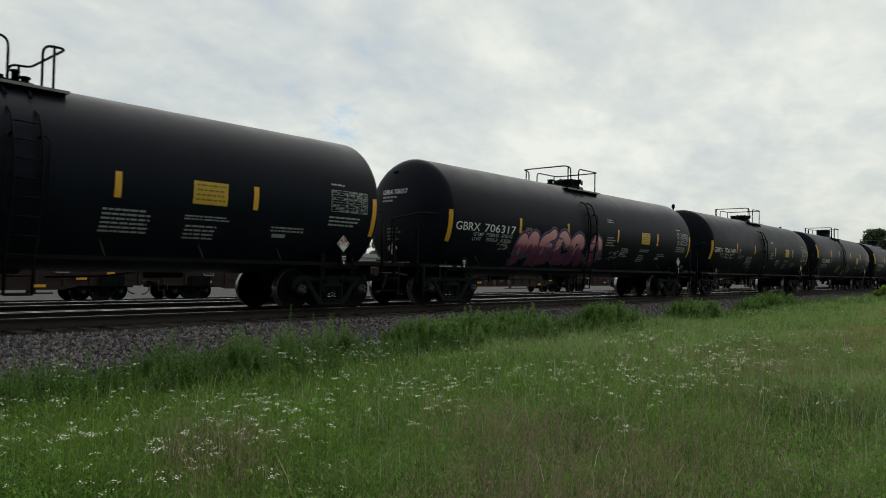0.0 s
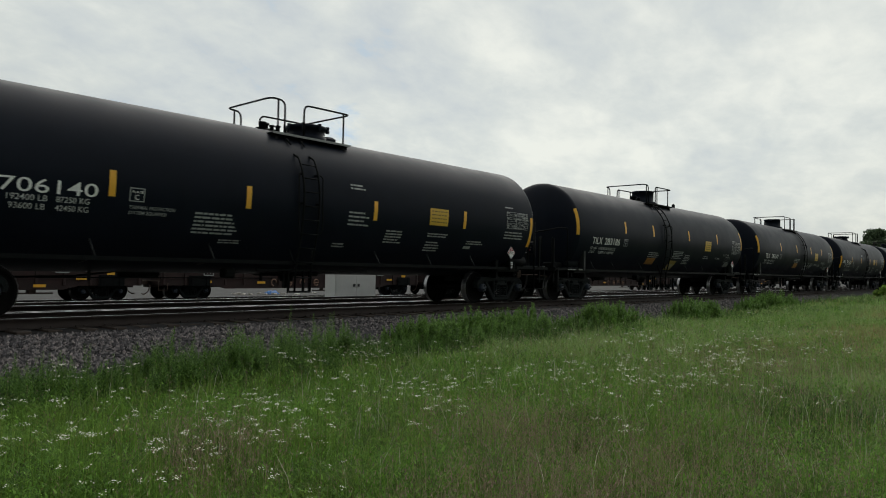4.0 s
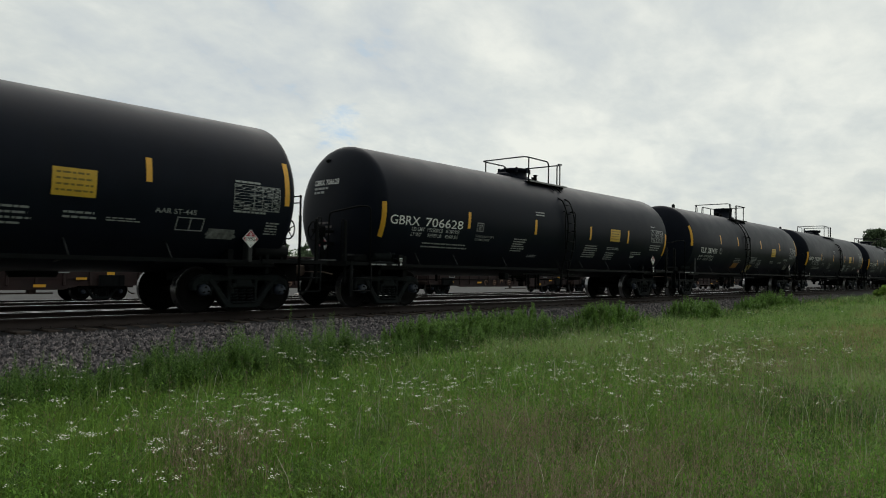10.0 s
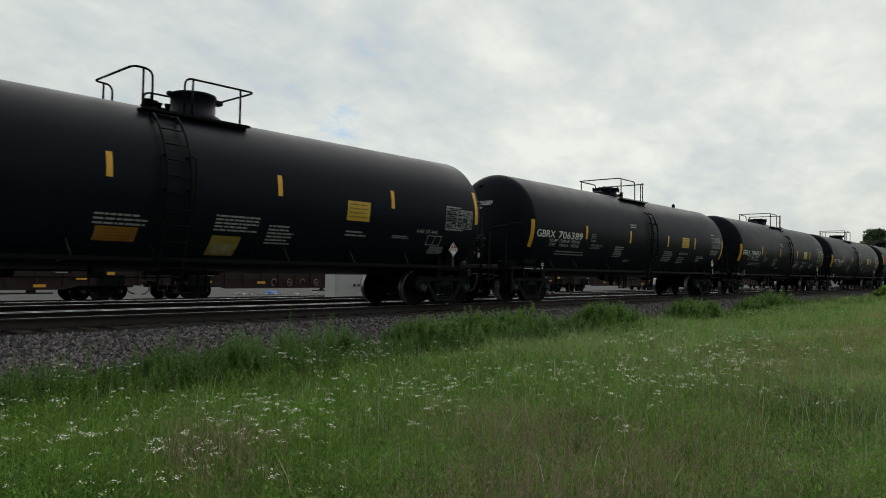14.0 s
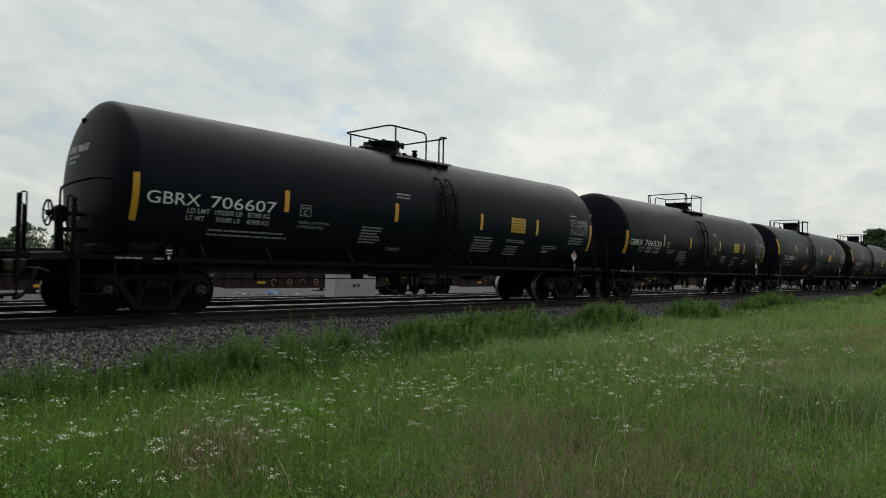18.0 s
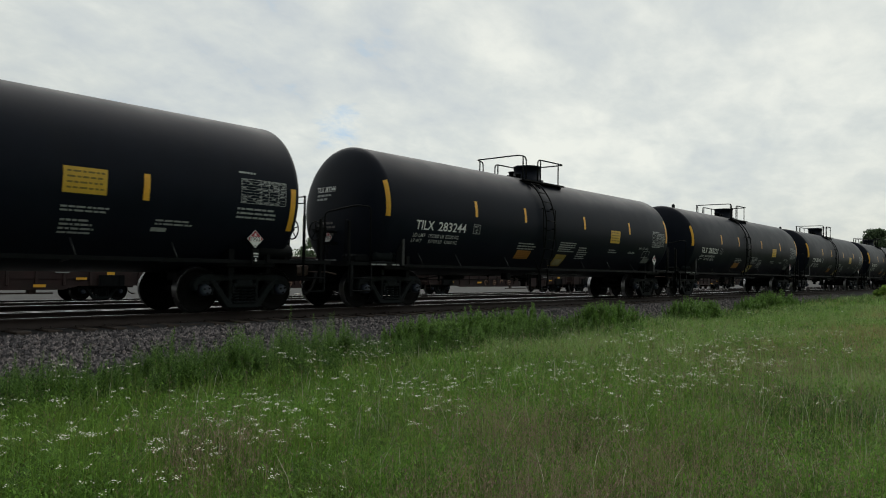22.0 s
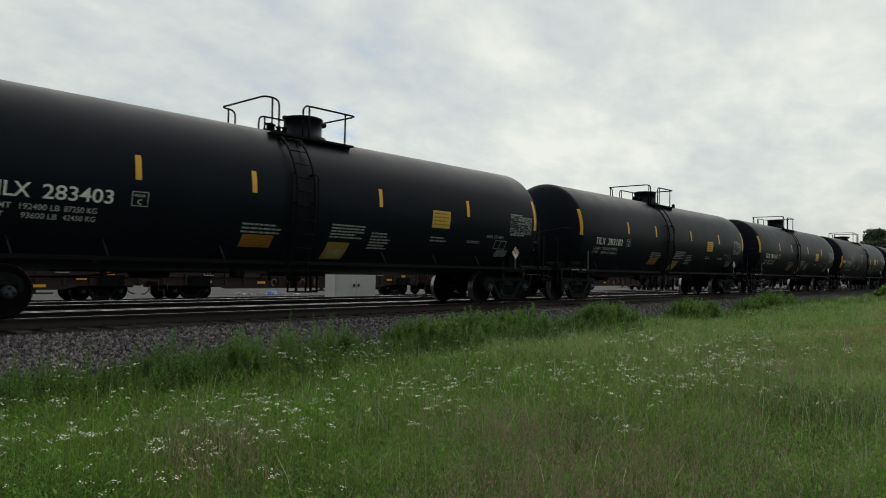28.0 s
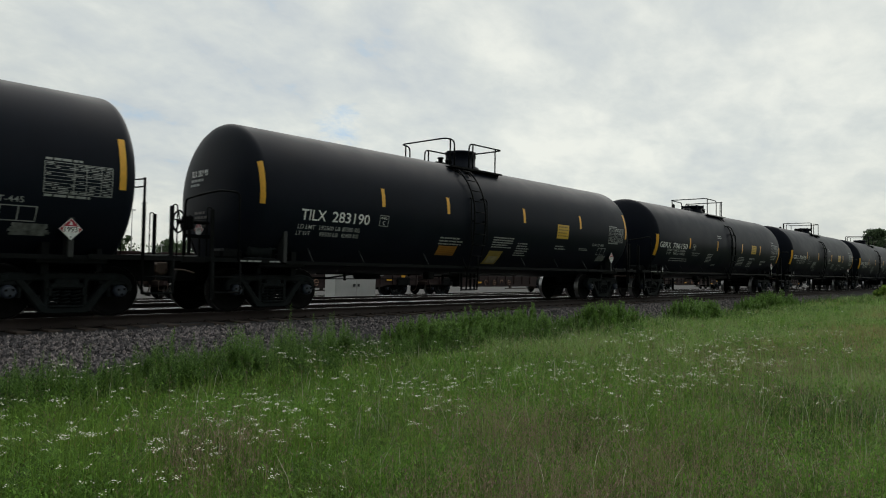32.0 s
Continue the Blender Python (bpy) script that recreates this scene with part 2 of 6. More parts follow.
def letters(text, height, width=None, bold=False):
    """Outline of a line of text as (u, v) points and triangles, u from 0, cap height as given."""
    cu = bpy.data.curves.new("text", "FONT")
    cu.body = text
    cu.size = 1.0
    cu.resolution_u = 3
    cu.offset = 0.012 if bold else 0.003
    ob = bpy.data.objects.new("text", cu)
    scene.collection.objects.link(ob)
    me = ob.to_mesh()
    bm = bmesh.new()
    bm.from_mesh(me)
    ob.to_mesh_clear()
    bpy.data.objects.remove(ob)
    bpy.data.curves.remove(cu)
    ys = [v.co.y for v in bm.verts]
    xs = [v.co.x for v in bm.verts]
    k = height / 0.70
    w = (width / (max(xs) - min(xs))) if width else k
    x0 = min(xs)
    for v in bm.verts:
        v.co = ((v.co.x - x0) * w, v.co.y * k, 0)
    return bm


# ---- tank cars ----
R_TANK, Z_TANK, X_CYL, X_REAR, HEAD = 1.638, 2.424, 7.9, 7.70, 0.44


def shell_radius(x):
    """Radius of the tank's jacket at a place along the car: a long cylinder with domed heads."""
    d = -x - X_CYL if x < 0 else x - X_REAR
    if d <= 0:
        return R_TANK
    return R_TANK * math.sqrt(max(0.0, 1 - (d / HEAD) ** 2.3))


def on_tank(x, deg, lift=0.004):
    r = shell_radius(x) + lift
    deg -= 0.8
    return (x, -r * math.cos(radians(deg)), Z_TANK + r * math.sin(radians(deg)))


def tank_patch(g, x0, x1, a0, a1, mat=0, lift=0.006, skew=0.0):
    """A sheet that lies on the tank's side between two places and two heights (degrees above its middle)."""
    nx = max(1, int(abs(x1 - x0) / (0.25 if max(abs(x0), abs(x1)) < X_REAR - 0.02 else 0.02)))
    na = max(1, int(abs(a1 - a0) / 3.0) + 1)
    v = [on_tank(x0 + (x1 - x0) * i / nx + skew * j / na, a0 + (a1 - a0) * j / na, lift) for j in range(na + 1) for i in range(nx + 1)]
    f = []
    for j in range(na):
        for i in range(nx):
            k = j * (nx + 1) + i
            f.append((k, k + nx + 1, k + nx + 2, k + 1))
    if a1 > a0:
        f = [tuple(reversed(q)) for q in f]
    return g.add(v, f, mat)


def tank_text(text, x, deg, height, width=None, bold=False, lift=0.006, paint=None):
    """Lettering that follows the tank's curve: x of its left end, deg of its base line."""
    bm = letters(text, height, width, bold)
    steps = max(2, int(height / 0.05))
    for i in range(1, steps):
        geom = bm.verts[:] + bm.edges[:] + bm.faces[:]
        bmesh.ops.bisect_plane(bm, geom=geom, plane_co=(0, height * i / steps, 0), plane_no=(0, 1, 0))
    for v in bm.verts:
        v.co = on_tank(x + v.co.x, deg + math.degrees(v.co.y / R_TANK), lift)
    me = bpy.data.meshes.new("lettering")
    bm.to_mesh(me)
    bm.free()
    me.materials.append(paint or WHITE_MARK)
    return me


def bars(g, x0, x1, a0, a1, lines, seed, mat=0, fill=0.5):
    """Lines of writing too small to read: rows of short bars."""
    rnd = random.Random(seed)
    for i in range(lines):
        a = a0 + (a1 - a0) * (i / max(1, lines - 1))
        h = min(1.35, (abs(a1 - a0) / max(1, lines - 1) if lines > 1 else 3.0) * fill)
        x = x0
        end = x1 - rnd.uniform(0, 0.4) ** 1.5 * (x1 - x0)
        while x < end:
            w = rnd.uniform(0.04, 0.19)
            tank_patch(g, x, min(x + w, end), a - h / 2, a + h / 2, mat, 0.005)
            x += w + rnd.uniform(0.014, 0.03)
    return g


def tank_mesh():
    g = Geo()
    steps = [math.sin(math.pi / 2 * i / 12) * HEAD for i in range(12, 0, -1)]
    prof = [(-X_CYL - s, max(0.02, shell_radius(-X_CYL - s))) for s in steps]
    prof += [(-X_CYL + (X_CYL + X_REAR) * k / 8, R_TANK) for k in range(9)]
    prof += [(X_REAR + s, max(0.02, shell_radius(X_REAR + s))) for s in reversed(steps)]
    g.lathe(prof, "x", (0, 0, Z_TANK), sides=96)
    return g.mesh("tank", TANK_BLACK)


def saddle_mesh():
    """Bottom band and saddle plates under the tank at one end, with the stub sill."""
    g = Geo()
    g.box(-1.9, 0.95, -0.34, 0.34, 0.62, 1.02, bevel=0.02)
    for y0, y1 in ((-1.25, -0.3), (0.3, 1.25)):
        g.box(0.35, 0.47, y0, y1, 0.75, 1.28)
        g.box(-0.5, -0.42, y0, y1, 0.8, 1.2)
    g.box(-0.55, 0.6, -1.38, 1.38, 0.93, 1.03, bevel=0.02)
    g.box(-0.2, 0.2, -0.5, 0.5, 0.5, 0.7)
    return g.mesh("stub_sill", FRAME_BLACK)


def deck_mesh():
    """End platform over the coupler, edged by a light strip."""
    g = Geo()
    g.box(-1.86, -0.6, -1.42, 1.42, 1.04, 1.085, mat=0)
    g.box(-1.9, -1.86, -1.45, 1.45, 1.0, 1.11, mat=0)
    g.box(-1.86, -0.2, -1.46, -1.42, 1.02, 1.10, mat=0)
    g.box(-1.86, -0.2, 1.42, 1.46, 1.02, 1.10, mat=0)
    g.box(-1.88, -1.82, -1.0, 1.0, 1.12, 1.145, mat=1)
    for x0, w in ((-1.2, 0.04), (-1.13, 0.14), (-0.96, 0.12), (-0.82, 0.17), (-0.44, 0.13), (-0.29, 0.10)):
        g.box(x0, x0 + w, -1.464, -1.46, 1.035, 1.065, mat=2)
    return g.mesh("end_platform", FRAME_BLACK, surface_light(), GREY_MARK)


def surface_light():
    return once("worn_galvanised", lambda: surface("worn_galvanised", (0.22, 0.23, 0.23), rough=0.45, metal=0.4, vary=0.25, scale=8, bump=0.1))


def side_rail_mesh(reach):
    """Hooped hand rail over the corner steps, with the stirrup below."""
    g = Geo()
    y = -1.46
    g.pipe([(-1.18, y, 0.98), (-1.18, y, 2.42), (-1.55 - reach, y + 0.02, 2.42), (-1.80 - reach, -1.15, 2.33), (-1.83 - reach, -0.62, 2.27), (-1.83 - reach, -0.58, 1.1)], 0.021, 8, round_by=0.12)
    g.pipe([(-1.74, y, 1.0), (-1.74, y, 0.42), (-1.13, y, 0.42), (-1.13, y, 1.0)], 0.02, 6, round_by=0.04)
    g.pipe([(-1.74, y, 0.72), (-1.13, y, 0.72)], 0.018, 6)
    g.box(-1.78, -1.70, y - 0.01, y + 0.05, 0.3, 1.12)
    return g.mesh("hand_rail", FRAME_BLACK)


def deck_slat_mesh():
    g = Geo()
    g.box(0, 0.05, -1.4, 1.4, 1.085, 1.105)
    return g.mesh("slat", FRAME_BLACK)


def end_post_mesh():
    """Flat post at a platform corner with a thin rod hooped over beside it."""
    g = Geo()
    g.box(-0.035, 0.035, -0.03, 0.03, 0.60, 2.06, bevel=0.008)
    g.pipe([(0, 0, 2.03), (-0.04, 0.0, 2.09), (-0.10, 0.02, 2.08), (-0.10, 0.02, 1.1)], 0.014, 6, round_by=0.05)
    g.box(-0.05, 0.05, -0.05, 0.05, 1.085, 1.12)
    return g.mesh("end_post", FRAME_BLACK)


def trailing_rail_mesh():
    """Upright hand rail beside the trailing steps, tied back to the tank's head, with the stirrup below."""
    g = Geo()
    g.pipe([(0, -1.46, 0.42), (0, -1.46, 2.50)], 0.024, 8)
    g.pipe([(0, -1.46, 1.02), (0, -1.46, 2.06)], 0.034, 8)
    for z in (2.34, 2.48):
        g.pipe([(0.02, -1.46, z), (-0.12, -1.30, z - 0.02), (-0.30, -1.18, z - 0.02)], 0.014, 6, round_by=0.05)
    g.pipe([(0, -1.46, 0.42), (0.58, -1.46, 0.42), (0.58, -1.46, 1.04)], 0.02, 6, round_by=0.04)
    g.pipe([(0, -1.46, 0.72), (0.58, -1.46, 0.72)], 0.018, 6)
    return g.mesh("hand_rail", FRAME_BLACK)


def brake_mesh():
    """Hand-brake gear: housing on a bracket with chain and rods."""
    g = Geo()
    g.box(-1.78, -1.60, -0.16, 0.10, 1.68, 2.0, bevel=0.04)
    g.box(-1.73, -1.67, -0.15, -0.10, 1.08, 1.7)
    g.box(-1.73, -1.67, 0.05, 0.10, 1.08, 1.7)
    g.box(-1.73, -1.0, -0.05, 0.0, 1.52, 1.60)
    g.pipe([(-1.69, -0.03, 1.7), (-1.45, -0.03, 1.12)], 0.014, 6)
    g.pipe([(-1.6, -0.02, 1.86), (-1.0, -0.02, 1.86)], 0.04, 8)
    g.pipe([(-1.65, -0.05, 1.66), (-1.62, -0.05, 1.1)], 0.02, 6)
    return g.mesh("hand_brake", FRAME_BLACK)


def valve_box_mesh():
    g = Geo()
    g.box(-1.5, -0.98, -1.05, -0.55, 1.09, 1.30, bevel=0.05)
    return g.mesh("valve_box", FRAME_BLACK)


def side_box_mesh():
    g = Geo()
    g.lathe([(-0.95, 0.06), (-0.93, 0.12), (-0.52, 0.12), (-0.50, 0.15), (-0.46, 0.15), (-0.44, 0.07)], "x", (0, -1.16, 1.24), 14)
    for x, y, h, r in ((-0.80, -1.2, 0.30, 0.035), (-0.66, -1.08, 0.42, 0.045), (-0.40, -1.22, 0.2, 0.06)):
        g.lathe([(1.09, r), (1.09 + h, r), (1.10 + h, r * 1.6), (1.14 + h, r * 1.5)], "z", (x, y, 0), 10)
    g.box(-0.98, -0.36, -1.30, -1.02, 1.085, 1.13, bevel=0.015)
    g.pipe([(-0.40, -1.22, 1.2), (-0.2, -1.25, 1.2), (-0.15, -1.2, 1.0)], 0.02, 6, round_by=0.05)
    return g.mesh("side_box", TRUCK_STEEL)


def brake_wheel_mesh():
    g = Geo()
    c = Vector((-1.90, -0.05, 1.85))
    r = 0.23
    ring = [tuple(c + Vector((0, r * math.cos(q), r * math.sin(q)))) for q in (2 * math.pi * k / 24 for k in range(25))]
    g.pipe(ring, 0.018, 6)
    for k in range(5):
        q = 2 * math.pi * k / 5 + 0.3
        g.pipe([tuple(c + Vector((0.03, 0, 0))), tuple(c + Vector((0, r * math.cos(q), r * math.sin(q))))], 0.014, 6)
    g.lathe([(-0.03, 0.05), (0.08, 0.05)], "x", tuple(c), 10)
    return g.mesh("brake_wheel", FRAME_BLACK)


def coupler_mesh():
    g = Geo()
    g.box(-2.02, -1.5, -0.12, 0.12, 0.78, 1.0, bevel=0.02)
    g.box(-2.14, -1.9, -0.2, 0.04, 0.74, 1.02, bevel=0.04)
    g.box(-2.12, -1.96, 0.04, 0.2, 0.78, 0.98, bevel=0.03)
    g.pipe([(-1.95, -0.05, 0.85), (-1.95, -0.9, 0.85), (-1.9, -1.2, 0.8)], 0.018, 6, round_by=0.06)
    return g.mesh("coupler", surface_rust())


def surface_rust():
    return once("rusty_casting", lambda: surface("rusty_casting", (0.075, 0.05, 0.038), rough=0.75, vary=0.35, scale=9, bump=0.25, stain=(0.03, 0.025, 0.022)))


def hose_mesh():
    g = Geo()
    g.pipe([(-1.8, -0.35, 0.85), (-1.9, -0.38, 0.55), (-2.02, -0.36, 0.36), (-2.12, -0.3, 0.33)], 0.028, 8, round_by=0.1)
    g.pipe([(-2.05, -0.33, 0.35), (-2.14, -0.29, 0.33)], 0.045, 8)
    return g.mesh("air_hose", once("rubber", lambda: surface("black_rubber", (0.015, 0.015, 0.016), rough=0.7, bump=0.1)))


# truck: side frames, bolster with springs, wheelsets
def cast_bar(g, path, width, y0, y1):
    """A cast web that follows (x, z) points with its outer edges chamfered; width per point or one for all."""
    pts = [Vector((x, 0, z)) for x, z in path]
    widths = width if isinstance(width, (list, tuple)) else [width] * len(pts)
    c = 0.022
    v, f = [], []
    for i, p in enumerate(pts):
        d = (pts[min(i + 1, len(pts) - 1)] - pts[max(i - 1, 0)]).normalized()
        n, w = Vector((-d.z, 0, d.x)), widths[i] / 2
        for off, y in ((-w, y1), (-w, y0 + c), (-w + c, y0), (w - c, y0), (w, y0 + c), (w, y1)):
            q = p + n * off
            v.append((q.x, y, q.z))
    for i in range(len(pts) - 1):
        for k in range(6):
            j = (k + 1) % 6
            f.append((i * 6 + k, i * 6 + j, i * 6 + 6 + j, i * 6 + 6 + k))
    f += [tuple(range(5, -1, -1)), tuple(range(len(v) - 6, len(v)))]
    return g.add(v, f)


def side_frame_mesh():
    """Cast side frame seen from outside: arched top chord over the bearings, sloping struts with rounded triangular openings, spring seat."""
    g = Geo()
    y0, y1 = -0.09, 0.09
    arch = [(-1.06, 0.46), (-1.075, 0.54), (-1.04, 0.62), (-0.96, 0.675), (-0.84, 0.70), (-0.68, 0.695), (-0.5, 0.70), (-0.25, 0.715)]
    arch += [(-x, z) for x, z in reversed(arch)]
    taper = [0.09, 0.10, 0.12, 0.14, 0.15, 0.15, 0.13, 0.115]
    cast_bar(g, arch, taper + taper[::-1], y0, y1)
    for s in (-1, 1):
        cast_bar(g, [(s * x, z) for x, z in ((0.76, 0.66), (0.68, 0.58), (0.58, 0.46), (0.47, 0.31), (0.38, 0.19), (0.28, 0.13))], [0.10, 0.12, 0.125, 0.13, 0.14, 0.13], y0 - 0.012, y1)
        cast_bar(g, [(s * x, z) for x, z in ((0.34, 0.70), (0.31, 0.62), (0.305, 0.45), (0.31, 0.28), (0.34, 0.18))], [0.14, 0.085, 0.075, 0.085, 0.13], y0, y1)
        cast_bar(g, [(s * x, z) for x, z in ((0.74, 0.66), (0.715, 0.56), (0.715, 0.42), (0.73, 0.36))], [0.13, 0.07, 0.06, 0.075], y0 + 0.01, y1)
        cast_bar(g, [(s * x, z) for x, z in ((0.52, 0.68), (0.58, 0.60), (0.66, 0.57))], [0.05, 0.06, 0.05], y0 + 0.02, y1)
        g.box(s * 0.889 - 0.14, s * 0.889 + 0.14, y0 + 0.015, y1 - 0.02, 0.55, 0.665, bevel=0.025)
        g.box(s * 0.95 - 0.05, s * 0.95 + 0.05, y0 - 0.012, y0, 0.665, 0.715, bevel=0.004)
    cast_bar(g, [(-0.40, 0.155), (-0.25, 0.135), (0.25, 0.135), (0.40, 0.155)], 0.11, y0 - 0.015, y1)
    g.box(-0.27, 0.27, y0 - 0.04, y1, 0.19, 0.225, bevel=0.01)
    g.box(-0.27, 0.27, y0 - 0.03, y1 + 0.03, 0.50, 0.60, bevel=0.025)
    g.box(-0.15, 0.15, y0 - 0.045, y0 - 0.03, 0.525, 0.575, bevel=0.006)
    for x in (-0.27, 0.27):
        g.box(x - 0.03, x + 0.03, y0 - 0.04, y1, 0.38, 0.52, bevel=0.012)
    return g.mesh("side_frame", TRUCK_STEEL)


def spring_mesh():
    g = Geo()
    for x in (-0.175, 0.0, 0.175):
        turns = []
        for k in range(37):
            q = 2 * math.pi * k / 8
            turns.append((x + 0.07 * math.cos(q), -0.04 + 0.07 * math.sin(q), 0.23 + 0.27 * k / 36))
        g.pipe(turns, 0.015, 5)
    return g.mesh("spring", TRUCK_STEEL)


def bolster_mesh():
    g = Geo()
    g.box(-0.2, 0.2, -1.12, 1.12, 0.50, 0.68, bevel=0.03)
    g.box(-0.85, 0.85, -0.6, -0.5, 0.38, 0.5)
    g.box(-0.85, 0.85, 0.5, 0.6, 0.38, 0.5)
    return g.mesh("bolster", TRUCK_STEEL)


def wheelset_mesh():
    g = Geo()
    for s in (-1, 1):
        prof = [(0.825, 0.1), (0.82, 0.30), (0.80, 0.375), (0.826, 0.39), (0.826, 0.452), (0.82, 0.4572), (0.72, 0.462), (0.70, 0.475), (0.685, 0.485), (0.67, 0.478),
                (0.67, 0.40), (0.70, 0.37), (0.68, 0.2), (0.67, 0.1)]
        mats = [0, 0, 0, 0, 1, 1, 1, 1, 0, 0, 0, 0, 0]
        g.lathe([(s * h, r) for h, r in prof], "y", (0, 0, 0), sides=40, mats=mats)
        g.lathe([(s * 0.98, 0.11), (s * 1.10, 0.115), (s * 1.16, 0.105), (s * 1.18, 0.07)], "y", (0, 0, 0), sides=18, mat=2)
        for k in range(3):
            q = 2 * math.pi * k / 3
            g.lathe([(s * 1.17, 0.022), (s * 1.2, 0.022)], "y", (0.06 * math.cos(q), 0, 0.06 * math.sin(q)), 6, mat=0)
    g.lathe([(-1.0, 0.08), (1.0, 0.08)], "y", (0, 0, 0), 14)
    me = g.mesh("wheelset", WHEEL_STEEL, TREAD, CAP_GREY)
    return me


WHEELSETS = []


def add_truck(car, x):
    tr = part("truck", once("bolster", bolster_mesh), car, (x, 0, 0))
    for y in (-1.0, 1.0):
        part("side_frame", once("side_frame", side_frame_mesh), tr, (0, y, 0))
        part("spring", once("spring", spring_mesh), tr, (0, y, 0))
    for i, dx in enumerate((-0.889, 0.889)):
        w = part("wheelset", once("wheelset", wheelset_mesh), tr, (dx, 0, 0.457), "steel wheelset with blue-grey bearing caps")
        WHEELSETS.append((w, dx))
    return tr


LADDER_TOP = {"T": 50, "G": 34}


def ladder_place(deg, gap=0.10):
    r = R_TANK + gap
    return -r * math.cos(radians(deg)), Z_TANK + r * math.sin(radians(deg))


def ladder_mesh(kind):
    """Side ladder that follows the tank from below the running bar up towards the top platform."""
    g = Geo()
    w = 0.235 if kind == "T" else 0.205
    for s in (-w, w):
        pts = [(s, -1.46, 0.42), (s, -1.50, 0.98), (s, -1.66, 1.6), (s, -1.725, 2.1)]
        pts += [(s, *ladder_place(d)) for d in range(0, LADDER_TOP[kind] + 1, 5)]
        pts.append((s, *ladder_place(LADDER_TOP[kind] + 2, 0.0)))
        g.pipe(pts, 0.024, 6)
        for d in (-4, 17):
            y, z = ladder_place(d)
            g.box(s - 0.02, s + 0.02, y, y + 0.14, z - 0.02, z + 0.02)
        out = s + (0.11 if s > 0 else -0.11)
        g.pipe([(s, -1.60, 2.98), (out, -1.69, 2.92), (out, -1.72, 1.72), (s, -1.67, 1.66)], 0.016, 6, round_by=0.09)
        # short braces down to the running bar
        g.pipe([(s * 1.5, -1.38, 1.32), (s, -1.47, 0.96)], 0.018, 6)
    return g.mesh("ladder", FRAME_BLACK)


def rung_mesh(kind):
    g = Geo()
    w = 0.235 if kind == "T" else 0.205
    g.pipe([(-w, 0, 0), (w, 0, 0)], 0.015, 6)
    return g.mesh("rung", FRAME_BLACK)


def top_step_mesh(kind):
    """Bent step between the ladder's head and the platform."""
    g = Geo()
    w = 0.235 if kind == "T" else 0.205
    y0, z0 = ladder_place(58, 0.0)
    g.pipe([(-w, y0, z0), (-w, y0 - 0.1, z0 + 0.05), (w, y0 - 0.1, z0 + 0.05), (w, y0, z0)], 0.016, 6, round_by=0.03)
    g.pipe([(-w, -0.98, 3.80), (-w + 0.02, -1.18, 3.62)], 0.02, 6)
    g.pipe([(w, -0.98, 3.80), (w - 0.02, -1.18, 3.62)], 0.02, 6)
    return g.mesh("top_step", FRAME_BLACK)


def rung_places(kind):
    out = [(-1.47, 0.42), (-1.48, 0.72)]
    z = 1.05
    while z < Z_TANK + (R_TANK + 0.1) * math.sin(radians(LADDER_TOP[kind])) + 0.01:
        if z < 2.45:
            y = -1.725 + max(0.0, 1.7 - z) * 0.30
        else:
            y = -math.sqrt((R_TANK + 0.10) ** 2 - (z - Z_TANK) ** 2)
        out.append((y, z))
        z += 0.30
    return out


def platform_mesh(x0, x1, y0, pale):
    """Narrow walkway beside the top fittings; its edge strip is galvanised on some cars."""
    g = Geo()
    g.box(x0, x1, y0, y0 + 0.28, 3.845, 3.865)
    for edge in (y0 - 0.012, y0 + 0.28):
        g.box(x0, x1, edge, edge + 0.012, 3.835, 3.885, mat=1 if pale else 0)
    for k in range(int((x1 - x0) / 0.12)):
        g.box(x0 + 0.03 + 0.12 * k, x0 + 0.06 + 0.12 * k, y0 + 0.002, y0 + 0.278, 3.865, 3.880, mat=1 if pale else 0)
    n = int((x1 - x0) / 0.55)
    for i in range(n + 1):
        x = x0 + 0.05 + (x1 - x0 - 0.1) * i / n
        g.box(x - 0.02, x + 0.02, y0 + 0.1, y0 + 0.16, 3.66, 3.845)
    for x in (x0 + 0.12, x1 - 0.2):
        g.box(x - 0.05, x + 0.05, y0 + 0.03, y0 + 0.09, 3.70, 3.80, bevel=0.015)
    return g.mesh("top_platform", FRAME_BLACK, surface_light())


def top_hoop_mesh(xa, xb, posts):
    """Safety rail at one end of the platform: up beside the ladder gap, along, across and back down the other side."""
    g = Geo()
    y, z = 0.88, 4.63
    g.pipe([(xa, -y, 3.84), (xa, -y, z), (xb, -y, z + 0.01), (xb, y, z + 0.01), (xa, y, z), (xa, y, 3.84)], 0.022, 8, round_by=0.16)
    for s in (-1, 1):
        for xp in posts:
            g.pipe([(xp, s * y, 3.76), (xp, s * y, z)], 0.022, 8)
    return g.mesh("top_hand_rail", FRAME_BLACK)


def dome_mesh():
    g = Geo()
    g.lathe([(3.85, 0.56), (4.06, 0.56), (4.07, 0.455), (4.48, 0.455), (4.485, 0.475), (4.53, 0.475), (4.545, 0.44), (4.56, 0.1)], "z", (0, 0, 0), 36)
    g.box(0.45, 0.66, -0.09, 0.09, 4.42, 4.53, bevel=0.02)
    g.box(-0.58, -0.44, -0.06, 0.06, 4.44, 4.53, bevel=0.02)
    return g.mesh("dome", TANK_BLACK)


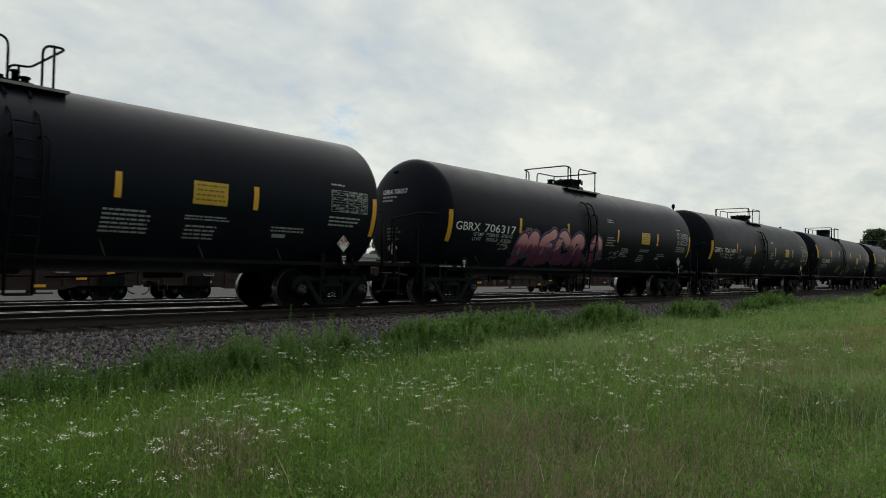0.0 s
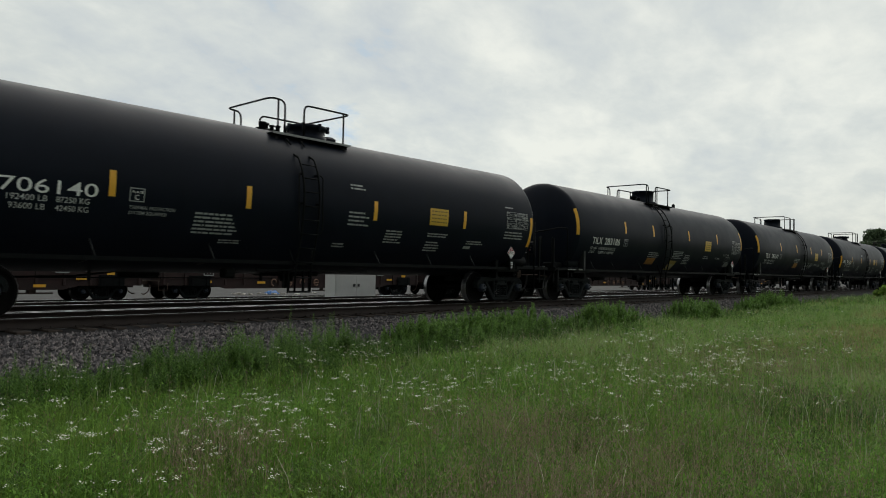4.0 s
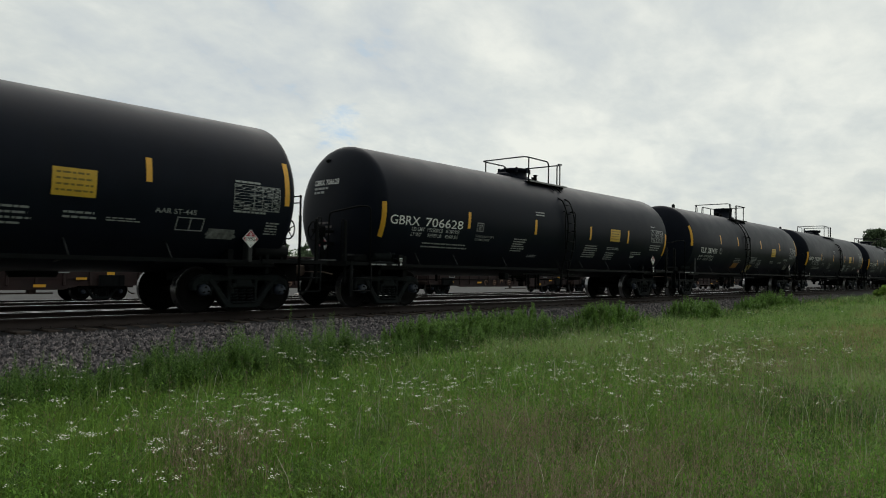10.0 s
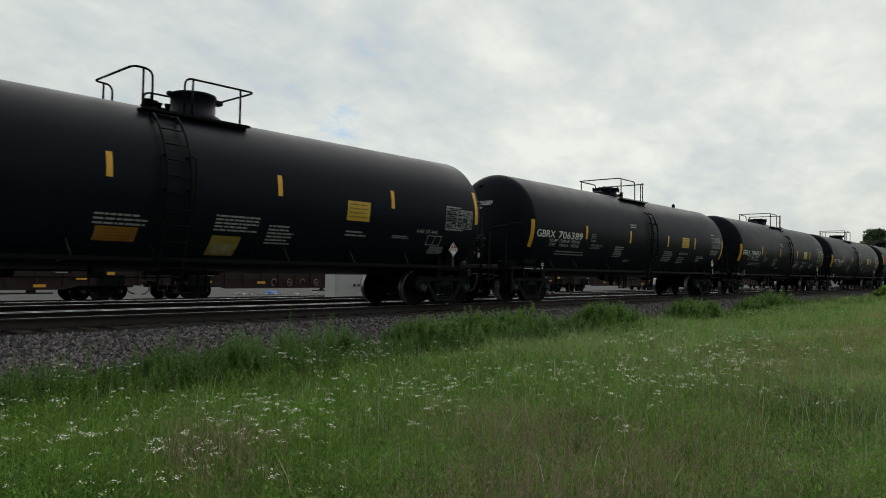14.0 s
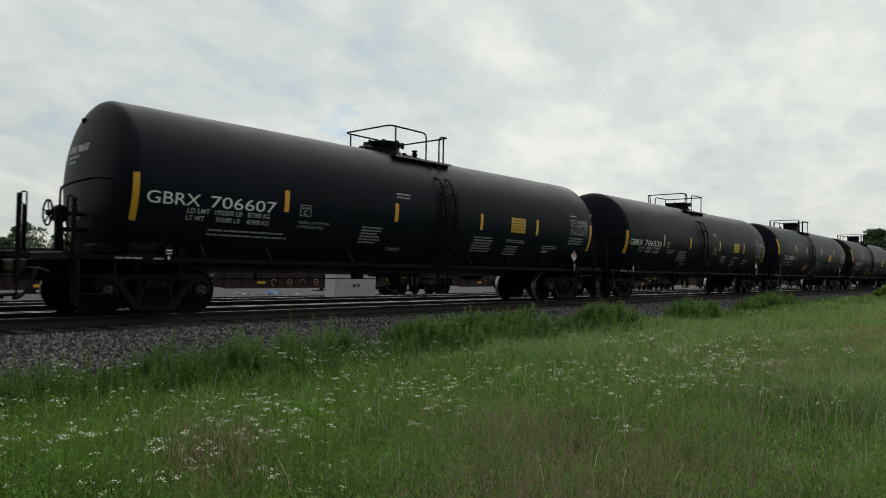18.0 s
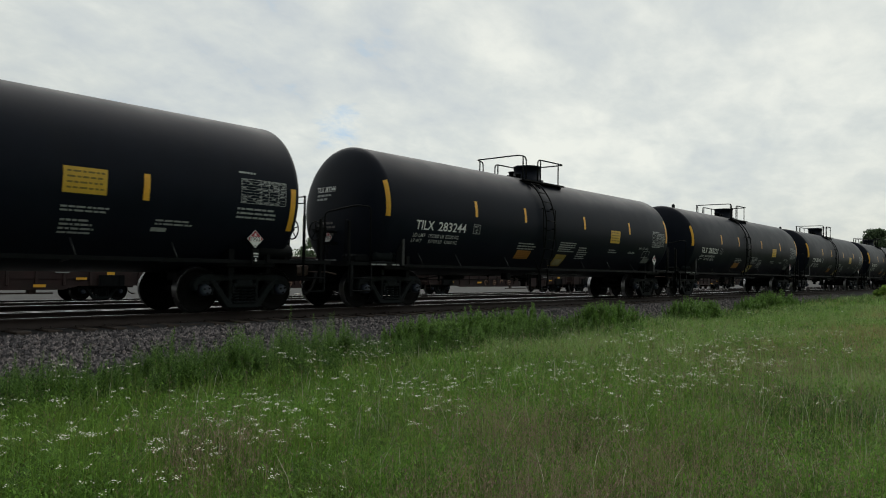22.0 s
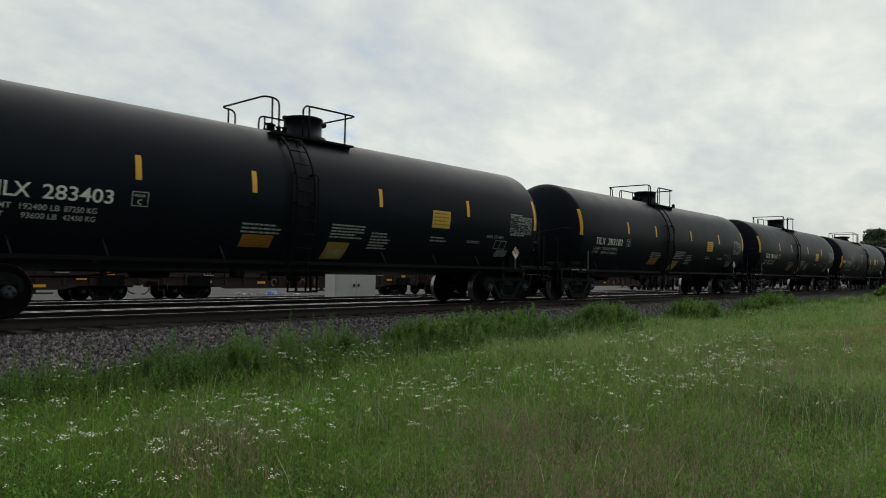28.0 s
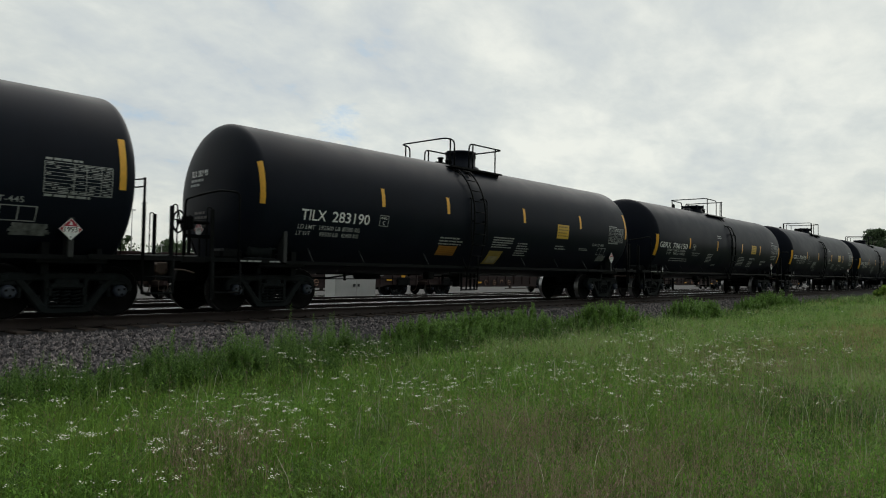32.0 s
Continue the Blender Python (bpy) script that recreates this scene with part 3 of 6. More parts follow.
def hatch_mesh():
    g = Geo()
    g.lathe([(3.9, 0.5), (4.06, 0.48), (4.08, 0.42), (4.22, 0.42), (4.24, 0.5), (4.31, 0.5), (4.33, 0.44), (4.37, 0.1)], "z", (0, 0, 0), 32)
    for k in range(8):
        q = 2 * math.pi * k / 8
        g.box(0.51 * math.cos(q) - 0.03, 0.51 * math.cos(q) + 0.03, 0.51 * math.sin(q) - 0.03, 0.51 * math.sin(q) + 0.03, 4.18, 4.34)
    g.box(0.44, 0.80, -0.2, 0.2, 3.9, 4.16, bevel=0.05)
    g.pipe([(-0.5, -0.1, 4.3), (-0.6, -0.1, 4.27), (-0.62, -0.1, 3.95)], 0.02, 6, round_by=0.06)
    return g.mesh("manway", TANK_BLACK)


def valve_plate_mesh():
    g = Geo()
    g.box(-0.3, 0.35, -0.3, 0.3, 3.95, 4.03, bevel=0.02)
    g.pipe([(-0.28, 0.0, 4.08), (0.3, 0.0, 4.1)], 0.03, 6)
    return g.mesh("valve_plate", FRAME_BLACK)


VALVES = ((-0.18, -0.1, 0.16, 0.07), (0.05, 0.12, 0.2, 0.06), (0.22, -0.12, 0.13, 0.05), (0.0, -0.2, 0.1, 0.05))


def valve_mesh(h, r):
    g = Geo()
    g.lathe([(0.0, r), (h, r), (0.01 + h, r * 1.4), (0.04 + h, r * 1.3)], "z", (0, 0, 0), 10)
    return g.mesh("valve", FRAME_BLACK)


def valve_group(car, at, rot):
    plate = part("valve_plate", once("valve_plate", valve_plate_mesh), car, at, rot=rot)
    for x, y, h, r in VALVES:
        part("valve", once(("valve", h), lambda h=h, r=r: valve_mesh(h, r)), plate, (x, y, 4.02))


def running_bar_mesh(y):
    g = Geo()
    g.box(-7.3, 7.3, y - 0.03, y + 0.03, 1.045, 1.075)
    g.box(-7.3, 7.3, y - 0.03, y - 0.015, 1.0, 1.075)
    return g.mesh("running_bar", FRAME_BLACK)


def strut_mesh():
    g = Geo()
    g.pipe([(0.0, -1.24, 1.38), (0.05, -1.40, 1.06)], 0.016, 6)
    g.pipe([(0.05, -1.40, 1.05), (0.05, -0.72, 0.97)], 0.02, 6)
    return g.mesh("bracket", once("dusty_steel", lambda: surface("dusty_steel", (0.015, 0.0175, 0.019), rough=0.55, vary=0.2, scale=8, bump=0.1)))


def outlet_mesh():
    """Bottom outlet with its skid and guard hanging below the middle of the tank."""
    g = Geo()
    g.lathe([(0.62, 0.16), (0.86, 0.22)], "z", (0, 0, 0), 14)
    g.lathe([(0.46, 0.09), (0.64, 0.1)], "z", (0, 0, 0), 12)
    g.box(-0.75, 0.75, -0.28, 0.28, 0.74, 0.84, bevel=0.03)
    for x in (-0.45, -0.32, 0.1, 0.28):
        g.box(x - 0.02, x + 0.02, -0.55, -0.5, 0.36 if x > -0.4 else 0.5, 1.0)
    g.box(-0.34, 0.3, -0.55, -0.5, 0.36, 0.40)
    g.box(-1.6, 1.5, -1.2, -1.16, 0.86, 0.9)
    g.pipe([(-0.45, -1.2, 0.88), (-0.45, -0.5, 0.88)], 0.02, 6)
    g.pipe([(0.28, -1.2, 0.88), (0.28, -0.5, 0.88)], 0.02, 6)
    g.box(-2.15, -1.9, -0.9, -0.65, 0.70, 0.9, bevel=0.03)
    return g.mesh("bottom_outlet", FRAME_BLACK)


def brake_tank_mesh():
    """Air reservoir and brake piping slung under the belly."""
    g = Geo()
    g.lathe([(-0.42, 0.06), (-0.38, 0.13), (0.38, 0.13), (0.42, 0.06)], "x", (0, 0, 0), 14)
    g.pipe([(0.45, 0, 0.0), (1.9, 0.1, 0.1), (3.4, 0.1, 0.1)], 0.022, 6, round_by=0.05)
    g.pipe([(-0.45, 0, 0.0), (-1.2, 0.1, -0.1), (-2.2, 0.1, -0.12)], 0.022, 6, round_by=0.05)
    return g.mesh("air_reservoir", FRAME_BLACK)


def brake_rod_mesh(z, x0, x1):
    g = Geo()
    g.pipe([(x0, -0.3, z), (x1, -0.3, z + 0.01)], 0.013, 6)
    for x in (x0 + 0.9, x1 - 0.4):
        g.box(x - 0.02, x + 0.02, -0.33, -0.27, z - 0.04, 1.0)
    return g.mesh("brake_rod", FRAME_BLACK)


def platform_tank_mesh():
    """Air tank lying on the end platform."""
    g = Geo()
    g.lathe([(0.0, 0.08), (0.05, 0.16), (0.85, 0.16), (0.9, 0.08)], "x", (7.25, -1.08, 1.26), 16)
    g.box(7.4, 7.46, -1.2, -0.96, 1.08, 1.16)
    g.box(7.94, 8.0, -1.2, -0.96, 1.08, 1.16)
    return g.mesh("air_tank", FRAME_BLACK)


def placard_stand_mesh():
    g = Geo()
    g.box(-0.085, 0.085, -1.49, -1.44, 0.99, 1.30, mat=0, bevel=0.012)
    g.box(-0.055, 0.055, -1.496, -1.49, 1.19, 1.22, mat=1)
    g.box(-0.055, 0.055, -1.496, -1.49, 1.14, 1.16, mat=1)
    g.slab([(-0.012, 1.11), (-0.012, 1.07), (-0.04, 1.07), (0.0, 1.03), (0.04, 1.07), (0.012, 1.07), (0.012, 1.11)], -1.496, -1.49, mat=1)
    return g.mesh("jacking_pad", FRAME_BLACK, WHITE_MARK)


def placard_post_mesh(top):
    g = Geo()
    g.box(-0.012, 0.012, -0.02, 0.02, 1.06, top + 0.1)
    return g.mesh("placard_stand", FRAME_BLACK)


def bolster_plate_mesh():
    g = Geo()
    g.box(-0.05, 0.05, -1.47, -1.25, 1.03, 1.73, bevel=0.015)
    return g.mesh("bolster_plate", once("dusty_steel", lambda: surface("dusty_steel", (0.015, 0.0175, 0.019), rough=0.55, vary=0.2, scale=8, bump=0.1)))


def placard_mesh():
    """Diamond placard: red above, white below, a white band with four digits."""
    g = Geo()
    h = 0.185
    g.slab([(0, -h), (h, 0), (0, h), (-h, 0)], -0.006, 0.006, mat=0)
    k = h - 0.012
    g.slab([(0, -k), (k, 0), (0.0, k), (-k, 0)], -0.008, -0.006, mat=1)
    g.slab([(0, -k), (k - 0.05, -0.05), (-(k - 0.05), -0.05)], -0.010, -0.008, mat=0)
    g.box(-0.122, 0.122, -0.011, -0.008, -0.047, 0.047, mat=0)
    g.slab([(0, k - 0.035), (-0.02, 0.085), (0.02, 0.085)], -0.010, -0.008, mat=0)
    g.box(-0.028, 0.028, -0.0105, -0.008, 0.068, 0.08, mat=0)
    bm = letters("1993", 0.080, 0.205, True)
    for v in bm.verts:
        v.co = (v.co.x - 0.1025, -0.0125, v.co.y - 0.041)
    g.add([tuple(v.co) for v in bm.verts], [tuple(v.index for v in f.verts) for f in bm.faces], 2)
    bm.free()
    g.box(-0.006, 0.006, -0.0125, -0.0105, -0.15, -0.115, mat=2)
    return g.mesh("placard", WHITE_MARK, RED_PLACARD, BLACK_INK)


def striped(x0, a0, a1, w):
    def make():
        g = Geo()
        tank_patch(g, x0, x0 + w, a1, a0)
        return g.mesh("reflector_stripe", YELLOW)
    return make


def smear_mesh(x0, x1, a0, a1, ragged):
    """A painted-out line: pale strokes of uneven length over one another."""
    g = Geo()
    if not ragged:
        return tank_patch(g, x0, x1, a0, a1).mesh("white_patch", GREY_MARK)
    rnd = random.Random(12)
    n = 6
    for i in range(n):
        a = a0 + (a1 - a0) * i / n
        tank_patch(g, x0 + rnd.uniform(0, 0.07), x1 - rnd.uniform(0, 0.12), a - 0.2, a + (a1 - a0) / n + 0.3, 0, 0.005 + 0.0006 * i)
    return g.mesh("white_patch", once("smear_paint", lambda: surface("smear_paint", (0.17, 0.18, 0.18), rough=0.6, vary=0.6, scale=9, bump=0.0)))


def table_mesh(x0, x1, a0, a1, seed):
    """Tank qualification table: white frame with columns and filled rows."""
    def make():
        g = Geo()
        rnd = random.Random(seed)
        t = 0.35
        tank_patch(g, x0, x1, a0 - t, a0, 0)
        tank_patch(g, x0, x1, a1, a1 + t, 0)
        for x in (x0, x0 + (x1 - x0) * 0.42, x0 + (x1 - x0) * 0.6, x0 + (x1 - x0) * 0.82, x1 - 0.012):
            tank_patch(g, x, x + 0.012, a1, a0, 0)
        n = 9
        for i in range(1, n):
            a = a0 + (a1 - a0) * i / n
            tank_patch(g, x0, x1, a - 0.12, a + 0.12, 0)
        for i in range(n):
            a = a0 + (a1 - a0) * (i + 0.5) / n
            x = x0 + 0.03
            while x < x1 - 0.08:
                w = rnd.uniform(0.06, 0.16)
                if rnd.random() < (0.75 if i in (0, n - 1) else 0.5):
                    tank_patch(g, x, min(x + w, x1 - 0.03), a - 0.34, a + 0.34, 0)
                x += w + 0.03
        return g.mesh("stencil_table", GREY_MARK)
    return make


def box_mark(x0, x1, a0, a1, cells=1):
    def make():
        g = Geo()
        t = 0.018
        ta = math.degrees(t / R_TANK)
        tank_patch(g, x0, x1, a0 - ta, a0)
        tank_patch(g, x0, x1, a1, a1 + ta)
        for i in range(cells + 1):
            x = x0 + (x1 - x0 - t) * i / cells
            tank_patch(g, x, x + t, a1, a0)
        return g.mesh("stencil_box", GREY_MARK)
    return make


# what is painted on each kind of car, seen from the meadow: places along the car in metres, heights in degrees round the tank
LAYOUT = {
    ("T", 0): dict(stripes=[(-8.06, 26, -6.3, 0.09), (-4.73, 16.3, 0.8, 0.11), (-2.37, 16.3, 0.8, 0.11), (1.11, 15.6, 0.4, 0.11), (4.37, 15.6, 0.2, 0.11), (7.575, 25.5, -6.6, 0.115)],
                   mark=(-7.05, 0.68), number=(-6.20, 1.12), base=-15.3, cap=0.235, weights=(-7.08, -6.50, -5.84, -22.3, -27.6), box=(-4.77, -4.47, -6.3, -15.6),
                   small=[(-2.5, -1.5, -21.6, -27.6, 3), (-0.23, 0.75, -17.3, -27.5, 5), (1.0, 1.67, -22, -36, 6), (3.06, 3.72, -22, -25, 2), (4.54, 5.25, -23, -24.6, 2), (6.4, 7.2, -13.3, -13.3, 1), (6.4, 7.0, 7.4, 7.4, 1)],
                   patch=(5.98, 6.62, -38.8, -31), table=(6.38, 7.46, 5.8, -11.9), sign=(3.0, 3.69, 2.9, -12.8), orange=(-2.43, -1.69, -29.5, -40.3), pale=(-0.21, 0.43, -32, -50), aar=(5.33, -18.6), aar_box=(5.80, 6.34, -20.3, -29.8)),
    ("T", 1): dict(stripes=[(-8.06, 26, -6.3, 0.09), (-4.25, 16.3, 0.8, 0.11), (-1.09, 16.3, 0.8, 0.11), (2.06, 15.6, 0.4, 0.11), (4.61, 15.6, 0.2, 0.11), (7.565, 25.8, -6.6, 0.115)],
                   mark=(-6.87, 0.70), number=(-5.82, 1.14), base=-15.0, cap=0.235, weights=(-6.92, -6.34, -5.70, -22.0, -27.0), box=(-4.34, -4.03, -6.3, -15.6),
                   small=[(-1.37, -0.29, -13, -19.5, 3), (1.07, 2.1, -21.5, -36, 5), (2.16, 2.86, -21, -31, 4), (3.3, 3.85, -22, -25, 2), (4.0, 4.65, -24, -25.6, 2), (6.4, 7.2, -13.3, -13.3, 1), (6.4, 7.0, 7.4, 7.4, 1), (7.19, 7.51, -20.2, -28.6, 5)],
                   patch=(5.91, 6.60, -34.6, -27.2), table=(6.38, 7.45, 5.6, -11.8), sign=(3.07, 3.77, 3.4, -12.8), orange=(-1.19, -0.47, -22, -33.5), pale=None, aar=(4.83, -18.4), aar_box=(5.27, 5.82, -20.2, -29.6)),
    ("G", 0): dict(stripes=[(-8.07, 6, -25.5, 0.088), (-4.95, 4.9, -10.8, 0.115), (-2.27, 4.9, -10.8, 0.115), (1.17, 4.6, -11.2, 0.115), (4.46, 4.9, -11.5, 0.115), (7.60, 6.2, -25.3, 0.125)],
                   mark=(-7.85, 1.04), number=(-6.60, 1.48), base=-12.3, cap=0.225, weights=(-7.05, -6.48, -5.76, -17.0, -22.0), box=(-4.59, -4.32, -4.3, -12.8),
                   thermal=(-4.57, -17.4), small=[(-3.32, -2.36, -16.8, -30.5, 6), (-2.69, -2.2, -35.5, -37.5, 2), (0.47, 0.96, 16.0, 13.2, 2), (0.41, 1.04, -6.3, -16, 4),
                          (0.16, 0.6, -33.5, -36, 2), (1.66, 2.26, -19, -29.3, 5), (3.13, 3.95, -18.7, -21, 2), (3.16, 3.75, -27, -35.5, 4), (4.76, 5.55, -23.6, -26, 2),
                          (6.38, 6.78, 14.2, 14.0, 1), (6.36, 7.30, -11.2, -17.2, 3)],
                   patch=(4.71, 5.0, -31.5, -28.6), table=(6.42, 7.48, 9.9, -7.2), sign=(3.12, 3.83, 4.5, -10.7), orange=None, pale=None, aar=None, aar_box=None),
    ("G", 1): dict(stripes=[(-8.07, 6, -25.5, 0.088), (-4.92, 4.9, -10.8, 0.115), (-1.70, 4.9, -10.8, 0.115), (1.63, 4.6, -11.2, 0.115), (4.38, 4.9, -11.5, 0.115), (7.60, 6.2, -25.3, 0.125)],
                   mark=(-7.85, 1.04), number=(-6.60, 1.48), base=-12.3, cap=0.225, weights=(-7.05, -6.48, -5.76, -17.0, -22.0), box=(-4.51, -4.22, -4.3, -12.8),
                   thermal=(-4.51, -18.6), small=[(-2.69, -2.03, -17.5, -30.5, 6), (-1.63, -1.14, 13.5, 10.5, 2), (-1.69, -1.15, -35, -37, 2), (-6.55, -4.6, -28, -31.5, 2), (1.47, 2.45, -18.5, -33, 6),
                          (2.97, 3.9, -19, -21, 2), (3.02, 3.7, -26, -35, 4), (4.9, 5.75, -23, -25.5, 2), (6.38, 6.78, 14.2, 14.0, 1), (6.34, 7.28, -11.6, -17.6, 3)],
                   patch=(4.97, 5.3, -31, -28), table=(6.37, 7.44, 9.9, -7.1), sign=(3.08, 3.8, 4.5, -10.7), orange=None, pale=None, aar=None, aar_box=None),
}


def add_marks(car, tank, kind, turned, mark, number, weights):
    """Paint, tape and signs on the side that faces the meadow."""
    key = (kind, turned)
    lay = LAYOUT[key]
    for i, (x, a0, a1, w) in enumerate(lay["stripes"]):
        part("reflector_stripe", once((key, "stripe", i), striped(x, a0, a1, w)), tank, label="yellow reflective stripe")
    bold = kind == "T"
    part("reporting_mark", once((key, "mark"), lambda: tank_text(mark, lay["mark"][0], lay["base"], lay["cap"], lay["mark"][1], bold)), tank, label="white stencilled letters")
    part("car_number", tank_text(number, lay["number"][0], lay["base"], lay["cap"], lay["number"][1], bold), tank, label="white stencilled digits")
    w1, k1, w2, k2 = weights
    x0, x1, x2, la, lb = lay["weights"]
    for text, x, a, w in (("LD LMT", x0, la, 0.46), (w1 + " LB", x1, la, 0.59), (k1 + " KG", x2, la, 0.52), ("LT WT", x0, lb, 0.37), (w2 + " LB", x1 + 0.04, lb, 0.53), (k2 + " KG", x2, lb, 0.52)):
        part("weight_stencil", once((key, text, x), lambda text=text, x=x, a=a, w=w: tank_text(text, x, a, 0.098, w, paint=WEIGHT_MARK)), tank)
    bx0, bx1, ba0, ba1 = lay["box"]
    part("stencil_box", once((key, "plate"), box_mark(bx0, bx1, ba0, ba1)), tank)
    part("plate_letter", once((key, "plate_c"), lambda: tank_text("C", (bx0 + bx1) / 2 - 0.04, ba1 + 1.3, 0.09, 0.08)), tank)
    part("plate_word", once((key, "plate_w"), lambda: tank_text("PLATE", bx0 + 0.05, ba0 - 3.3, 0.045, 0.19)), tank)
    for i, row in enumerate(lay["small"]):
        part("small_stencil", once((key, "small", i), lambda i=i, row=row: bars(Geo(), *row, 31 * i + turned).mesh("small_stencil", GREY_MARK)), tank)
        tagged(tank.children[-1], "rows of small white stencilled writing", kind="stuff")
    if kind == "G":
        tx0, ta = lay["thermal"]
        for text, da, w in (("THERMAL PROTECTION", 0.0, 0.84), ("SYSTEM EQUIPPED", -3.4, 0.70)):
            part("notice_line", once((key, text), lambda text=text, da=da, w=w: tank_text(text, tx0, ta + da, 0.062, w, paint=GREY_MARK)), tank)
    part("white_patch", once((key, "patch"), lambda: smear_mesh(*lay["patch"], kind == "T")), tank, label="smeared pale over-painted patch" if kind == "T" else "")
    part("stencil_table", once((key, "table"), table_mesh(*lay["table"], 5)), tank, label="white stencilled test table")
    yx = lay["sign"]

    def yellow_sign():
        g = Geo()
        tank_patch(g, yx[0], yx[1], yx[3], yx[2], 0)
        bars_on(g, yx[0], yx[1], yx[3], yx[2])
        return g.mesh("yellow_sign", YELLOW_SIGN, once("sign_ink", lambda: surface("sign_ink", (0.2, 0.14, 0.02), rough=0.5, bump=0.0)))
    part("yellow_sign", once((key, "sign"), yellow_sign), tank, label="yellow vinyl notice with small print")
    if lay["orange"]:
        o = lay["orange"]

        def orange():
            g = Geo()
            tank_patch(g, o[0], o[1], o[3], o[2], 0)
            for i in range(4):
                a = o[2] - 2.0 - i * 2.3
                tank_patch(g, o[0] + 0.08, o[1] - 0.08, a - 0.4, a + 0.4, 1, 0.009)
            return g.mesh("orange_notice", ORANGE_SIGN, once("orange_ink", lambda: surface("orange_ink", (0.3, 0.12, 0.02), rough=0.5, bump=0.0)))
        part("orange_notice", once((key, "orange"), orange), tank, label="faded orange unloading notice")
        part("standard_stencil", once((key, "aar"), lambda: tank_text("AAR ST-445", lay["aar"][0], lay["aar"][1], 0.095, 0.8, paint=GREY_MARK)), tank)
        part("stencil_box", once((key, "aar_box"), box_mark(*lay["aar_box"], 2)), tank)
    if lay["pale"]:
        o = lay["pale"]

        def pale():
            g = Geo()
            tank_patch(g, o[0], o[1], o[3], o[2], 0)
            tank_patch(g, o[0] + 0.10, o[1] - 0.08, o[3] + 2, o[2] - 6.5, 1, 0.009)
            return g.mesh("yellow_notice", once("faded_notice", lambda: surface("faded_notice", (0.32, 0.23, 0.05), rough=0.55, vary=0.35, scale=5, bump=0.02)), once("pale_label", lambda: surface("pale_label", (0.36, 0.31, 0.17), rough=0.5, vary=0.3, scale=7, bump=0.0)))
        part("yellow_notice", once((key, "pale"), pale), tank, label="yellow notice with pale labels")


def bars_on(g, x0, x1, a0, a1):
    rnd = random.Random(8)
    for i in range(4):
        a = a1 - (a1 - a0) * (i + 0.8) / 4.8
        x = x0 + 0.06
        while x < x1 - 0.1:
            w = rnd.uniform(0.05, 0.13)
            tank_patch(g, x, min(x + w, x1 - 0.05), a - 0.55, a + 0.55, 1, 0.009)
            x += w + 0.025


def on_head(y, z):
    r = math.hypot(y, z - Z_TANK) / R_TANK
    return (-(X_CYL + HEAD * max(0.0, 1 - r * r) ** (1 / 2.3)) - 0.008, y, z)


def head_number_mesh(mark, number, z0):
    """Mark and number on the leading head; from ahead the text runs from +y to -y."""
    g = Geo()
    bm = letters(mark + " " + number, 0.135, 0.78 if mark[0] == "T" else 1.02, True)
    for v in bm.verts:
        v.co = on_head(0.80 - v.co.x, z0 + v.co.y)
    g.add([tuple(v.co) for v in bm.verts], [tuple(v.index for v in f.verts) for f in bm.faces])
    bm.free()
    return g.mesh("head_number", WHITE_MARK)


def head_line_mesh(z, n, y, mat, seed):
    g = Geo()
    rnd = random.Random(seed)
    for i in range(n):
        w = rnd.uniform(0.08, 0.16)
        q = [(y, z), (y - w, z), (y - w, z + 0.055), (y, z + 0.055)]
        g.add([on_head(*p) for p in q], [(0, 1, 2, 3)])
        y -= w + 0.03
    return g.mesh("stencil_line", mat)


def head_marks(tank, kind, mark, number):
    z0 = 2.89 if kind == "T" else 3.06
    part("head_number", head_number_mesh(mark, number, z0), tank, label="white stencilled head number")
    for k, (z, n, y, mat) in enumerate(((z0 - 0.11, 4, 0.78, GREY_MARK), (z0 - 0.21, 3, 0.78, GREY_MARK), (2.06, 3, 0.55, DIM_MARK), (1.96, 4, 0.55, DIM_MARK), (1.86, 2, 0.55, DIM_MARK), (1.77, 3, 0.55, DIM_MARK))):
        part("stencil_line", once(("head_line", kind, k), lambda: head_line_mesh(z, n, y, mat, k)), tank)


